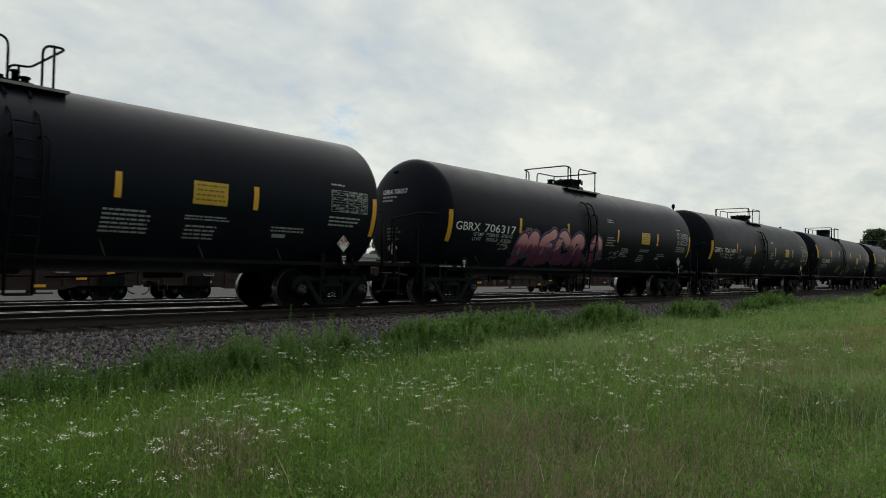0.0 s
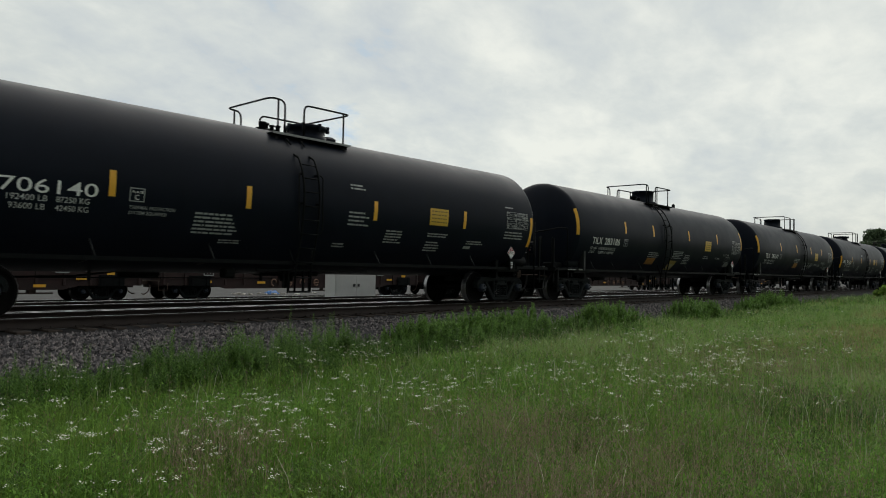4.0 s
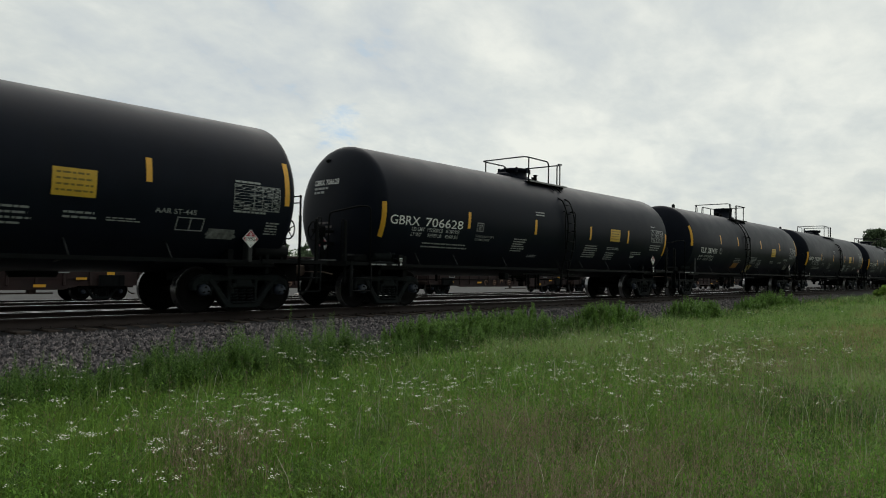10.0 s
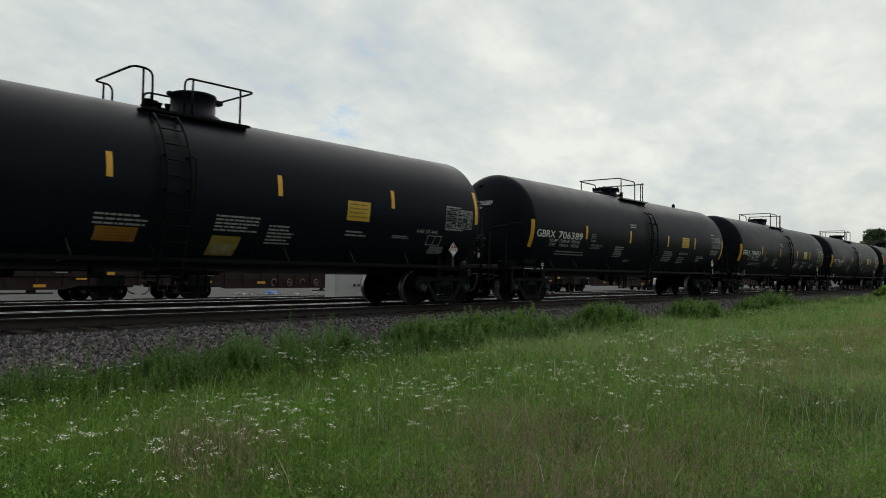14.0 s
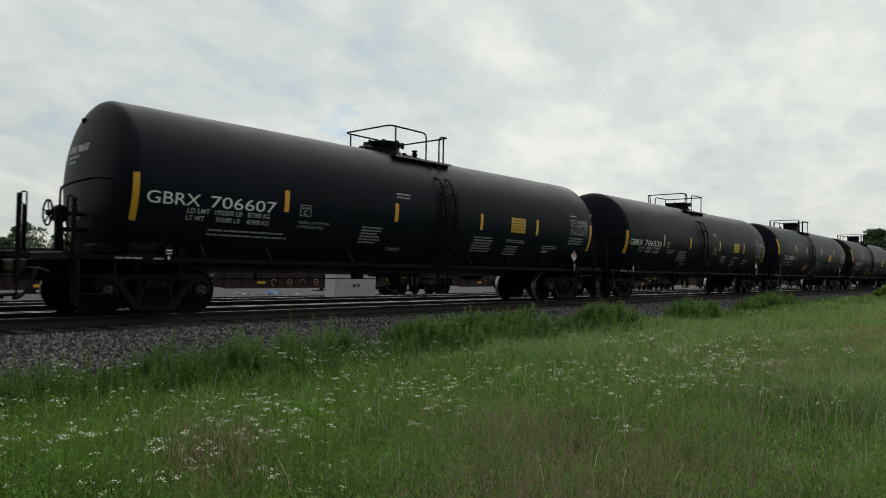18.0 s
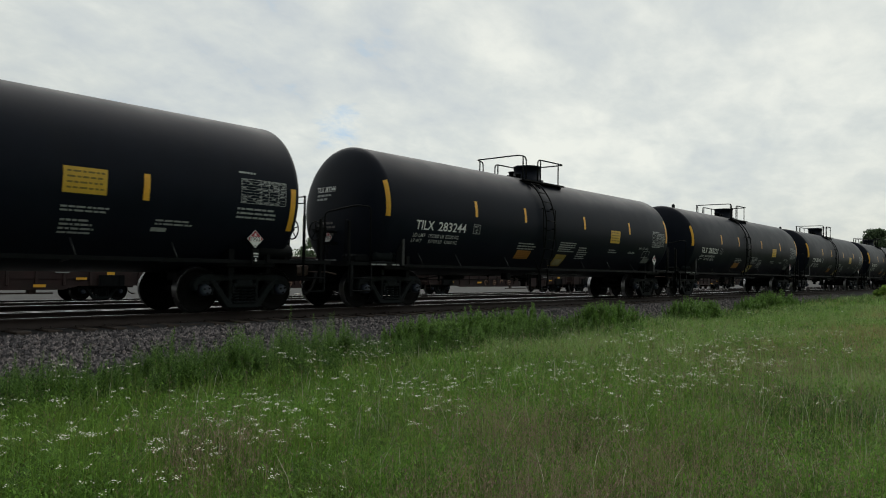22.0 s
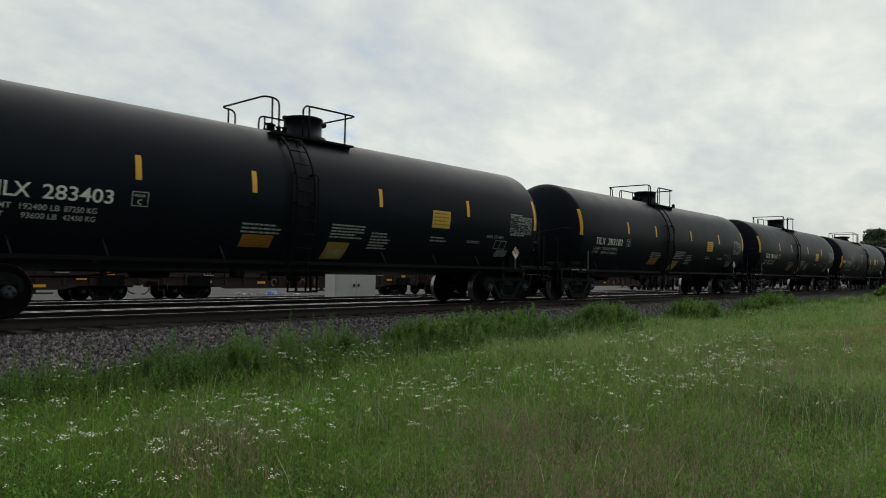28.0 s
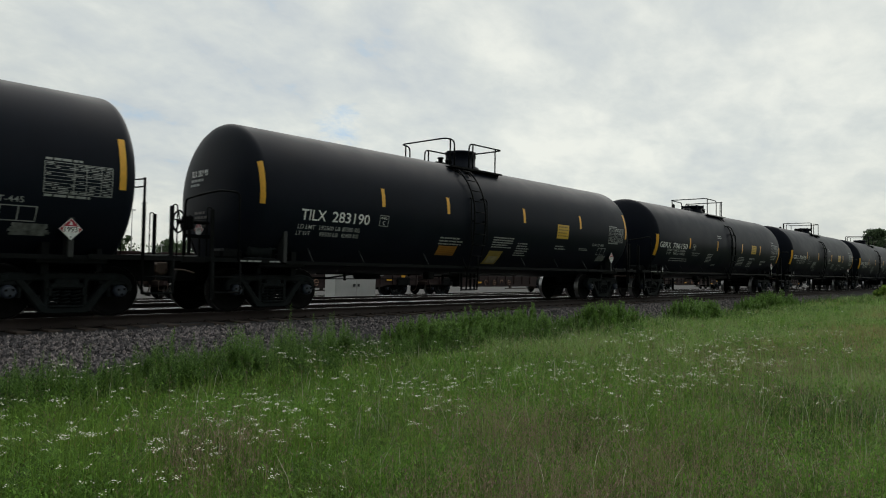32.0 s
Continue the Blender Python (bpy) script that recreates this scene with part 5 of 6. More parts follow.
# ---- meadow: grass blades, leafy herbs, seed heads, white flowers ----
GRASS = leafy("meadow_grass", (0.124, 0.244, 0.034), (0.19, 0.30, 0.056), island=0.38, patch=(0.165, 0.215, 0.056))
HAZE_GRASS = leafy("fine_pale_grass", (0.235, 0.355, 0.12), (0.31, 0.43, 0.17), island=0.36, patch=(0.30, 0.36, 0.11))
DARK_GRASS = leafy("deep_green_grass", (0.06, 0.135, 0.024), (0.10, 0.18, 0.035), island=0.5)
DRY = leafy("dry_grass", (0.26, 0.215, 0.085), (0.32, 0.26, 0.12), island=0.3)
SEED = leafy("grass_seed_heads", (0.26, 0.195, 0.14), (0.33, 0.26, 0.19), island=0.35)
WEED = leafy("weed_leaves", (0.066, 0.150, 0.028), (0.11, 0.21, 0.042), island=0.28)
UNDER = leafy("undergrowth_leaves", (0.058, 0.130, 0.022), (0.095, 0.185, 0.036), island=0.35)
WEED_TIP = leafy("young_weed_leaves", (0.125, 0.24, 0.05), (0.17, 0.29, 0.066), island=0.28)
HERB = leafy("herb_leaves", (0.112, 0.250, 0.031), (0.185, 0.345, 0.054), island=0.36, patch=(0.155, 0.25, 0.05))
PETAL = surface("white_petals", (0.70, 0.70, 0.58), rough=0.6, vary=0.05, bump=0.0, island=0.15)
PALE_STEM = leafy("pale_grass_stems", (0.44, 0.45, 0.33), (0.52, 0.51, 0.40), island=0.2)
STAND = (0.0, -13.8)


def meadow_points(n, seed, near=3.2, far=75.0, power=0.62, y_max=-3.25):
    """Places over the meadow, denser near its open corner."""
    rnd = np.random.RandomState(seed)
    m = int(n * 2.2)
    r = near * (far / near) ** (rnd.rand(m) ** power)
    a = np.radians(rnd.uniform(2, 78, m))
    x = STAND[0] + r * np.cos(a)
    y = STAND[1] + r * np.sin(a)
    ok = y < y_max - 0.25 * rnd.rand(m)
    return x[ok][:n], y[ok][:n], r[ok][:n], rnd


def patch_noise(x, y, scale, seed):
    rnd = np.random.RandomState(seed)
    out = np.zeros_like(x)
    for k in range(7):
        a = rnd.rand() * 6.28
        f = scale * rnd.uniform(0.6, 1.8)
        out += np.sin((x * np.cos(a) + y * np.sin(a)) * f + rnd.rand() * 6.28 + 0.8 * np.sin((x * np.sin(a) - y * np.cos(a)) * f * 0.7))
    return out / 5


def drift(seed, x, y, across, along, n):
    """Scattered places in an oval drift that runs up the meadow."""
    rnd = np.random.RandomState(seed)
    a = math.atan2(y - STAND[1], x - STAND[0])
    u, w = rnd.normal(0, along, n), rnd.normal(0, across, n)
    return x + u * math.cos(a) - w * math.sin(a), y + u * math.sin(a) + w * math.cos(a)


def blades(name, x, y, z, h, w, lean, az, mats, index=None, bend=0.5):
    """Curved tapering blades, two joints each."""
    n = len(x)
    side = np.stack([-np.sin(az), np.cos(az), np.zeros(n)], -1)
    tilt = np.stack([np.cos(az), np.sin(az), np.zeros(n)], -1)
    base = np.stack([x, y, z], -1)
    mid = base + tilt * (lean * 0.35 * h)[:, None] + np.stack([0 * h, 0 * h, h * 0.55], -1)
    tip = base + tilt * (lean * h)[:, None] + np.stack([0 * h, 0 * h, h], -1)
    v = np.stack([base - side * w[:, None], base + side * w[:, None], mid - side * (w * 0.75)[:, None], mid + side * (w * 0.75)[:, None], tip], 1)
    k = np.arange(n) * 5
    q = np.stack([k, k + 1, k + 3, k + 2], -1)
    t = np.stack([k + 2, k + 3, k + 4], -1)
    idx = None if index is None else np.concatenate([index, index])
    return fast_mesh(name, v.reshape(-1, 3), quads=q, tris=t, mats=mats, index=idx)


def build_meadow():
    x, y, r, rnd = meadow_points(330000, 21)
    open_ground = patch_noise(x, y, 2.6, 15) + 0.12 * (x - 5)
    ok = (y < -4.75 - 0.3 * rnd.rand(len(x)) + 1.4 * smooth01((x - 14) / 8)) & (open_ground > rnd.uniform(-0.95, 0.6, len(x)))
    x, y, r = x[ok], y[ok], r[ok]
    n = len(x)
    pn = patch_noise(x, y, 0.8, 1)
    clump = patch_noise(x, y, 4.0, 3)
    h = rnd.uniform(0.06, 0.25, n) * (1 + 0.3 * pn + 0.5 * clump)
    h = np.clip(h, 0.04, 0.4)
    w = rnd.uniform(0.0018, 0.0042, n) * (1 + 0.05 * r)
    lean = rnd.uniform(0.2, 1.9, n)
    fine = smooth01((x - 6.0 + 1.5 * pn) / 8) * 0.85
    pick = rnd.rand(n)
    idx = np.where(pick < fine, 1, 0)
    dry = rnd.rand(n) < 0.04 + 0.10 * smooth01((x - 9) / 14) * (patch_noise(x, y, 0.5, 8) > 0.1) + 0.6 * smooth01((x - 11) / 7) * smooth01((-7.0 - y) / 2.5) * (patch_noise(x, y, 0.35, 18) > -0.35)
    idx[dry] = 2
    shade = patch_noise(x, y, 1.0, 41) + 0.5 * patch_noise(x, y, 3.5, 42)
    idx[(shade > 0.45 + 0.5 * rnd.rand(n) - 0.4 * smooth01((x - 16) / 10) * smooth01((y + 8) / 3)) & ~dry] = 3
    h *= 1 + 0.25 * np.clip(shade, -1, 1)
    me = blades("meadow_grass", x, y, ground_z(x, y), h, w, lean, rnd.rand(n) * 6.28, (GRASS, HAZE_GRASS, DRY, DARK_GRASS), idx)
    thing("meadow_grass", "lush green meadow grass, uncut, with dry blades", "grass", kind="stuff", data=me)
    # the rest of the meadow, all round
    m = 150000
    x, y = rnd.uniform(-32, 45, m), rnd.uniform(-48, -4.9, m)
    turned = np.degrees(np.arctan2(y - STAND[1], x - STAND[0]))
    far = np.hypot(x - STAND[0], y - STAND[1])
    ok = ((turned < 2) | (turned > 78) | (far < 3.2)) & (far > 0.5)
    x, y = x[ok], y[ok]
    m = len(x)
    me = blades("meadow_grass", x, y, ground_z(x, y), rnd.uniform(0.1, 0.3, m), rnd.uniform(0.006, 0.014, m), rnd.uniform(0.3, 1.9, m), rnd.rand(m) * 6.28, (GRASS, HAZE_GRASS, DRY, DARK_GRASS), rnd.choice(4, m, p=(0.5, 0.2, 0.05, 0.25)))
    thing("meadow_grass", "green uncut meadow grass beside the tracks", "grass", kind="stuff", data=me)
    # leafy herbs in low domed clumps of many small leaves
    cx, cy, cr, rnd = meadow_points(13500, 26, far=45, power=0.7, y_max=-4.3)
    thick = patch_noise(cx, cy, 1.2, 12) + 0.6 - 0.02 * (cx - 4)
    keep = thick > rnd.uniform(-0.5, 0.9, len(cx))
    cx, cy, cr = cx[keep], cy[keep], cr[keep]
    reps = 62
    size = rnd.uniform(0.09, 0.24, len(cx)) * (1 + 0.02 * cr)
    top = rnd.uniform(0.12, 0.40, len(cx))
    d = rnd.normal(0, 1, (len(cx), reps, 3))
    d /= np.linalg.norm(d, axis=2)[:, :, None]
    d *= rnd.uniform(0.35, 1.0, (len(cx), reps, 1))
    px = (cx[:, None] + d[:, :, 0] * size[:, None]).ravel()
    py = (cy[:, None] + d[:, :, 1] * size[:, None]).ravel()
    pz = ground_z(px, py) + (np.abs(d[:, :, 2]) * top[:, None]).ravel()
    ok = py < -3.3
    px, py, pz, rr = px[ok], py[ok], pz[ok], np.repeat(cr, reps)[ok]
    n = len(px)
    s = rnd.uniform(0.008, 0.026, n) * (1 + 0.035 * rr)
    me = blades("herb_leaves", px, py, pz, s * rnd.uniform(0.15, 1.2, n), s * 0.30, rnd.uniform(0.7, 2.6, n), rnd.rand(n) * 6.28, (HERB,))
    thing("herb_leaves", "low leafy green herbs among the meadow grass", "herbs", kind="stuff", data=me)
    # taller green stalks that break the outline
    x, y, r, rnd = meadow_points(9000, 27, far=50)
    n = len(x)
    me = blades("green_stalks", x, y, ground_z(x, y), rnd.uniform(0.3, 0.55, n), np.full(n, 0.0016) * (1 + 0.05 * r), rnd.uniform(0.05, 0.5, n), rnd.rand(n) * 6.28, (GRASS, HAZE_GRASS), (rnd.rand(n) < smooth01((x - 4) / 6)).astype(int))
    thing("green_stalks", "thin green grass stalks above the meadow", "grass", kind="stuff", data=me)
    # brown seed heads on thin stems, in drifts
    X, Y = [], []
    for k, (x, y, across, along, m) in enumerate(((5.4, -9.9, 0.55, 0.7, 1000), (3.3, -11.1, 0.45, 0.4, 350), (5.0, -11.7, 0.8, 1.0, 1500), (2.9, -9.0, 0.3, 0.6, 600), (12.0, -10.4, 1.2, 2.4, 1100), (3.9, -11.4, 0.5, 0.5, 800), (8.0, -11.0, 1.3, 2.5, 1200), (9.0, -9.0, 4.0, 5.0, 2600))):
        a, b = drift(200 + k, x, y, across, along, m)
        X.append(a), Y.append(b)
    x, y = np.concatenate(X), np.concatenate(Y)
    ok = y < -4.6
    x, y = x[ok], y[ok]
    r = np.hypot(x - STAND[0], y - STAND[1])
    n = len(x)
    h = rnd.uniform(0.26, 0.5, n)
    az = rnd.rand(n) * 6.28
    lean = rnd.uniform(0.0, 0.45, n)
    z = ground_z(x, y)
    w = np.full(n, 0.0010) * (1 + 0.05 * r)
    me = blades("seed_grass", x, y, z, h, w, lean, az, (SEED,))
    thing("seed_grass", "thin reddish-brown grass stems with seed heads", "grass", kind="stuff", data=me)
    reps = 6
    X = np.repeat(x + np.cos(az) * lean * h, reps) + rnd.normal(0, 0.014, n * reps)
    Y = np.repeat(y + np.sin(az) * lean * h, reps) + rnd.normal(0, 0.014, n * reps)
    Z = np.repeat(z + h, reps) - rnd.uniform(0.0, 0.13, n * reps)
    m = len(X)
    me = blades("seed_heads", X, Y, Z, rnd.uniform(0.010, 0.03, m), rnd.uniform(0.0011, 0.0024, m) * np.repeat(1 + 0.05 * r, reps), rnd.uniform(0.2, 1.5, m), rnd.rand(m) * 6.28, (SEED,))
    thing("seed_heads", "reddish-brown seed heads hovering over the meadow", "grass", kind="stuff", data=me)
    # pale single stems, often bent
    x, y, r, rnd = meadow_points(1000, 23, far=20)
    keep = (x > 2.5) & (x * 0.12 > rnd.rand(len(x)) * 0.9)
    x, y = x[keep], y[keep]
    n = len(x)
    me = blades("pale_stems", x, y, ground_z(x, y), rnd.uniform(0.28, 0.5, n), rnd.uniform(0.0022, 0.005, n), rnd.uniform(0.1, 1.0, n), rnd.rand(n) * 6.28, (PALE_STEM,))
    thing("pale_stems", "pale dry grass stems standing in the meadow", "grass", kind="stuff", data=me)


def build_flowers():
    """White flowers: flat-topped clusters of small heads, several to a plant, in drifts."""
    rnd = np.random.RandomState(31)
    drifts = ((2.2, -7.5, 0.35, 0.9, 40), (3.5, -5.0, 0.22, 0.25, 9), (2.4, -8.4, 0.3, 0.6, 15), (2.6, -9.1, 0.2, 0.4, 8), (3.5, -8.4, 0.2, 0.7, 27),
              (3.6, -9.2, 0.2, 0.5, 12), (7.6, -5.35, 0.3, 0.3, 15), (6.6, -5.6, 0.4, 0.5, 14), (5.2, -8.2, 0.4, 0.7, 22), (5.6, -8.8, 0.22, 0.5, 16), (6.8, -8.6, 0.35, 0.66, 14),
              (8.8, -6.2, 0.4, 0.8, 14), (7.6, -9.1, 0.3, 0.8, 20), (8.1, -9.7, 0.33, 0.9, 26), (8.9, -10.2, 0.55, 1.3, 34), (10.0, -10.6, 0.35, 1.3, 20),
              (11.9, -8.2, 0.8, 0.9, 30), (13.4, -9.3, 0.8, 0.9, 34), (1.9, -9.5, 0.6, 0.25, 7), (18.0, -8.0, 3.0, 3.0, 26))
    hx, hy, hz, hs = [], [], [], []
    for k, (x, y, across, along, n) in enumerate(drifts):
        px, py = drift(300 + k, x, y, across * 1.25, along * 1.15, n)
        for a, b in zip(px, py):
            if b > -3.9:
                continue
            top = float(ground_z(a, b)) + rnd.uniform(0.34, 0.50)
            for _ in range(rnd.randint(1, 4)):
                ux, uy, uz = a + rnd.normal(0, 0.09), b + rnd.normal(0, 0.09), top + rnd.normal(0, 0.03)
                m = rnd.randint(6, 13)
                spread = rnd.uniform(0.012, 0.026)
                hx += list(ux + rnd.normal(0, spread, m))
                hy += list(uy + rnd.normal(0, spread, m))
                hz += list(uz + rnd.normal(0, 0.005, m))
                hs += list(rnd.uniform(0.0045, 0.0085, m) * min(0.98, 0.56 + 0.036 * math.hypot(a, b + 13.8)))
    hx, hy, hz, hs = map(np.array, (hx, hy, hz, hs))
    n = len(hx)
    k = 8
    q = np.arange(k) * 2 * np.pi / k
    tx, ty = rnd.normal(0, 0.2, n), rnd.normal(0, 0.2, n)
    ring = np.stack([hx[:, None] + hs[:, None] * np.cos(q), hy[:, None] + hs[:, None] * np.sin(q),
                     hz[:, None] + hs[:, None] * (np.cos(q)[None] * tx[:, None] + np.sin(q)[None] * ty[:, None])], -1)
    mid = np.stack([hx, hy, hz + hs * 0.55], -1)[:, None, :]
    v = np.concatenate([ring, mid], 1)
    b = np.arange(n) * (k + 1)
    tris = np.stack([np.stack([b + i, b + (i + 1) % k, b + k], -1) for i in range(k)], 1).reshape(-1, 3)
    me = fast_mesh("white_flowers", v.reshape(-1, 3), tris=tris, mats=(PETAL,))
    thing("white_flowers", "flat-topped clusters of small white flowers over the meadow", "flowers", kind="stuff", data=me)
    z = ground_z(hx, hy)
    me = blades("flower_stems", hx, hy, z, hz - z, np.full(n, 0.0015), np.zeros(n), rnd.rand(n) * 6.28, (GRASS,))
    thing("flower_stems", "thin green stems under the white flowers", "flowers", kind="stuff", data=me)


build_meadow()
build_flowers()


# ---- weeds along the ballast ----
def weed_mesh(seed, height, spread, stems, leaf, narrow):
    """A clump of upright leafy weeds: plumes of unlike height, whorled with many pointed leaves that shorten towards pale tips."""
    rnd = np.random.RandomState(seed)
    bx, by, bz, hh, ww, ll, aa, mi = ([] for _ in range(8))
    for s in range(stems):
        sx, sy = rnd.normal(0, spread * 0.55), rnd.normal(0, spread * 0.42)
        h = height * (0.4 + 0.6 * rnd.rand() ** 1.4) * (1 - 0.3 * min(1, math.hypot(sx, sy) / spread))
        lx, ly = sx * 0.25 + rnd.normal(0, 0.05), sy * 0.25 + rnd.normal(0, 0.05)
        bx.append(sx), by.append(sy), bz.append(-0.05), hh.append(h), ww.append(0.004), ll.append(0.1), aa.append(rnd.rand() * 6.28), mi.append(0)
        n = int(100 * h / 0.8) + 12
        for k in range(n):
            u = ((k + rnd.rand()) / n) ** 0.85
            size = leaf * (1.15 - 0.85 * u) * rnd.uniform(0.6, 1.3)
            a = k * 2.4 + rnd.normal(0, 0.3)
            out = 0.012 + 0.05 * (1 - u) * rnd.rand()
            bx.append(sx + lx * u + out * math.cos(a)), by.append(sy + ly * u + out * math.sin(a)), bz.append(u * h)
            hh.append(size * rnd.uniform(0.2, 0.7)), ww.append(size * narrow), ll.append(rnd.uniform(0.8, 2.2)), aa.append(a)
            mi.append(int(u > 0.35 + 0.5 * rnd.rand()))
    arr = [np.array(q) for q in (bx, by, bz, hh, ww, ll, aa)]
    return blades("weed", *arr[:3], arr[3], arr[4], arr[5], arr[6], (WEED, WEED_TIP), np.array(mi))


def build_weeds():
    rnd = random.Random(44)
    shapes = ((0.85, 0.36, 13, 0.095, 0.17), (1.1, 0.32, 13, 0.10, 0.16), (1.25, 0.34, 15, 0.10, 0.16), (0.6, 0.44, 13, 0.095, 0.22), (0.95, 0.16, 5, 0.095, 0.16), (0.7, 0.5, 14, 0.095, 0.2))
    kinds = [once(("weed", k), lambda k=k: weed_mesh(50 + k, *shapes[k])) for k in range(6)]
    bright = leafy("bright_weed_leaves", (0.092, 0.195, 0.034), (0.14, 0.255, 0.048), island=0.28)
    for k, shape in enumerate(((0.86, 0.40, 20, 0.135, 0.24), (1.0, 0.40, 22, 0.135, 0.24))):
        me = weed_mesh(60 + k, *shape)
        me.materials[0] = bright
        kinds.append(me)
    spots = []

    def run(x0, x1, y, n, k, s0=0.7, s1=1.1):
        for _ in range(n):
            spots.append((rnd.uniform(x0, x1), y + rnd.uniform(-0.4, 0.4), rnd.choice(k), rnd.uniform(s0, s1)))
    run(1.4, 6.5, -4.75, 46, (0, 3, 5), 0.6, 0.9)
    run(6.5, 9.5, -4.7, 34, (0, 3, 5), 0.65, 0.95)
    run(9.5, 14.0, -4.7, 40, (0, 3, 5), 0.7, 0.95)
    run(1.6, 5.0, -4.25, 34, (0, 3, 5), 0.6, 1.0)
    run(2.6, 4.0, -4.0, 9, (1, 4), 0.6, 0.85)
    run(4.6, 6.4, -4.3, 26, (0, 3, 5), 0.7, 1.0)
    run(4.7, 5.6, -3.9, 6, (1, 4), 0.65, 0.9)
    run(5.7, 8.4, -4.3, 42, (0, 1, 3, 5), 0.7, 1.05)
    run(6.6, 8.2, -4.0, 20, (1, 2, 4), 0.74, 0.95)
    run(8.3, 9.9, -4.5, 14, (3, 5), 0.6, 0.9)
    run(8.4, 9.2, -4.1, 3, (1,), 0.6, 0.8)
    run(9.6, 14.2, -4.2, 62, (0, 6, 7, 3, 5), 0.8, 1.0)
    run(10.0, 13.7, -4.0, 30, (6, 7), 0.8, 1.0)
    run(14.4, 17.2, -4.3, 12, (3, 5), 0.6, 0.9)
    run(15.3, 15.9, -3.9, 5, (6,), 0.75, 0.95)
    run(17.2, 18.9, -4.0, 22, (6, 7), 0.85, 1.05)
    run(18.8, 23.4, -4.1, 22, (0, 3, 5), 0.55, 0.8)
    run(23.2, 26.0, -4.0, 18, (6, 7), 0.8, 1.1)
    run(26.0, 29.2, -3.9, 8, (5,), 0.5, 0.7)
    run(29.6, 31.6, -3.9, 12, (6, 7), 0.75, 1.0)
    run(33.0, 37.5, -3.6, 34, (6, 7), 0.9, 1.2)
    run(37.5, 48.0, -3.7, 26, (0, 1, 5), 0.5, 0.8)
    py, pz = [p[0] for p in BED], [p[1] for p in BED]
    low = []
    for x, y, k, s in spots:
        z = max(float(ground_z(x, y)), float(np.interp(y, py, pz))) - 0.01
        turn, tall = rnd.uniform(0, 6.28), s * rnd.uniform(0.85, 1.15)
        if k in (3, 5) or x > 38:
            low.append((x, y, z, k, s, tall, turn))
            continue
        w = thing("weed", "leafy green weeds growing at the foot of the ballast", "weed", "weeds along the ballast", at=(x, y, z), data=kinds[k])
        w.scale = (s, s, tall)
        w.rotation_euler = (0, 0, turn)
    # the low growth between them
    V, Q, T, I, base = [], [], [], [], 0
    for x, y, z, k, s, tall, turn in low:
        me = kinds[k]
        n = len(me.vertices)
        co = np.empty(n * 3, np.float32)
        me.vertices.foreach_get("co", co)
        co = co.reshape(-1, 3) * (s, s, tall)
        c, d = math.cos(turn), math.sin(turn)
        V.append(np.stack([co[:, 0] * c - co[:, 1] * d + x, co[:, 0] * d + co[:, 1] * c + y, co[:, 2] + z], -1))
        j = np.arange(n // 5) * 5 + base
        Q.append(np.stack([j, j + 1, j + 3, j + 2], -1))
        T.append(np.stack([j + 2, j + 3, j + 4], -1))
        mi = np.empty(len(me.polygons), np.int32)
        me.polygons.foreach_get("material_index", mi)
        I.append(mi[:n // 5])
        base += n
    idx = np.concatenate(I)
    me = fast_mesh("undergrowth", np.concatenate(V), quads=np.concatenate(Q), tris=np.concatenate(T), mats=(UNDER,))
    thing("undergrowth", "low leafy green growth between the weeds", "weeds", kind="stuff", data=me)


build_weeds()


# ---- parked gondolas, cabinet, litter in the yard ----
GONDOLA = surface("gondola_red_brown", (0.022, 0.0088, 0.0086), rough=0.75, vary=0.55, scale=1.6, bump=0.15, stain=(0.024, 0.013, 0.011), stain_amount=0.7)


def gondola_body_mesh(L):
    zb, zt, zf = 0.74, 2.40, 0.56
    out = []
    for name, y0, y1 in (("side", -1.45, -1.40), ("side", 1.40, 1.45)):
        g = Geo()
        g.slab([(0, zt), (0, zb), (3.0, zb), (3.7, zf), (L - 3.7, zf), (L - 3.0, zb), (L, zb), (L, zt)][::-1], y0, y1)
        out.append(g.mesh(name, GONDOLA))
    for x in (0.0, L - 0.06):
        g = Geo()
        g.box(x, x + 0.06, -1.4, 1.4, zb, zt)
        out.append(g.mesh("end", GONDOLA))
    g = Geo()
    g.box(0.06, L - 0.06, -1.4, 1.4, zb, zb + 0.08)
    out.append(g.mesh("floor", GONDOLA))
    g = Geo()
    g.box(-0.1, L + 0.1, -0.3, 0.3, 0.62, 0.79)
    out.append(g.mesh("centre_sill", GONDOLA))
    return out


def gondola_trim_mesh(L):
    g = Geo()
    g.box(-0.02, L + 0.02, -1.52, -1.40, 2.36, 2.46, bevel=0.015)
    g.box(-0.02, L + 0.02, 1.40, 1.52, 2.36, 2.46, bevel=0.015)
    g.box(0, L, -1.50, -1.45, 1.07, 1.13)
    return g.mesh("top_chord", GONDOLA)


def gondola_rib_mesh():
    g = Geo()
    g.box(-0.06, 0.06, -1.53, -1.45, 0.76, 2.36, bevel=0.015)
    return g.mesh("rib", GONDOLA)


def flat_sign(w, h, mat):
    g = Geo()
    g.box(-w / 2, w / 2, -0.003, 0.003, -h / 2, h / 2)
    return g.mesh("reflector", mat)


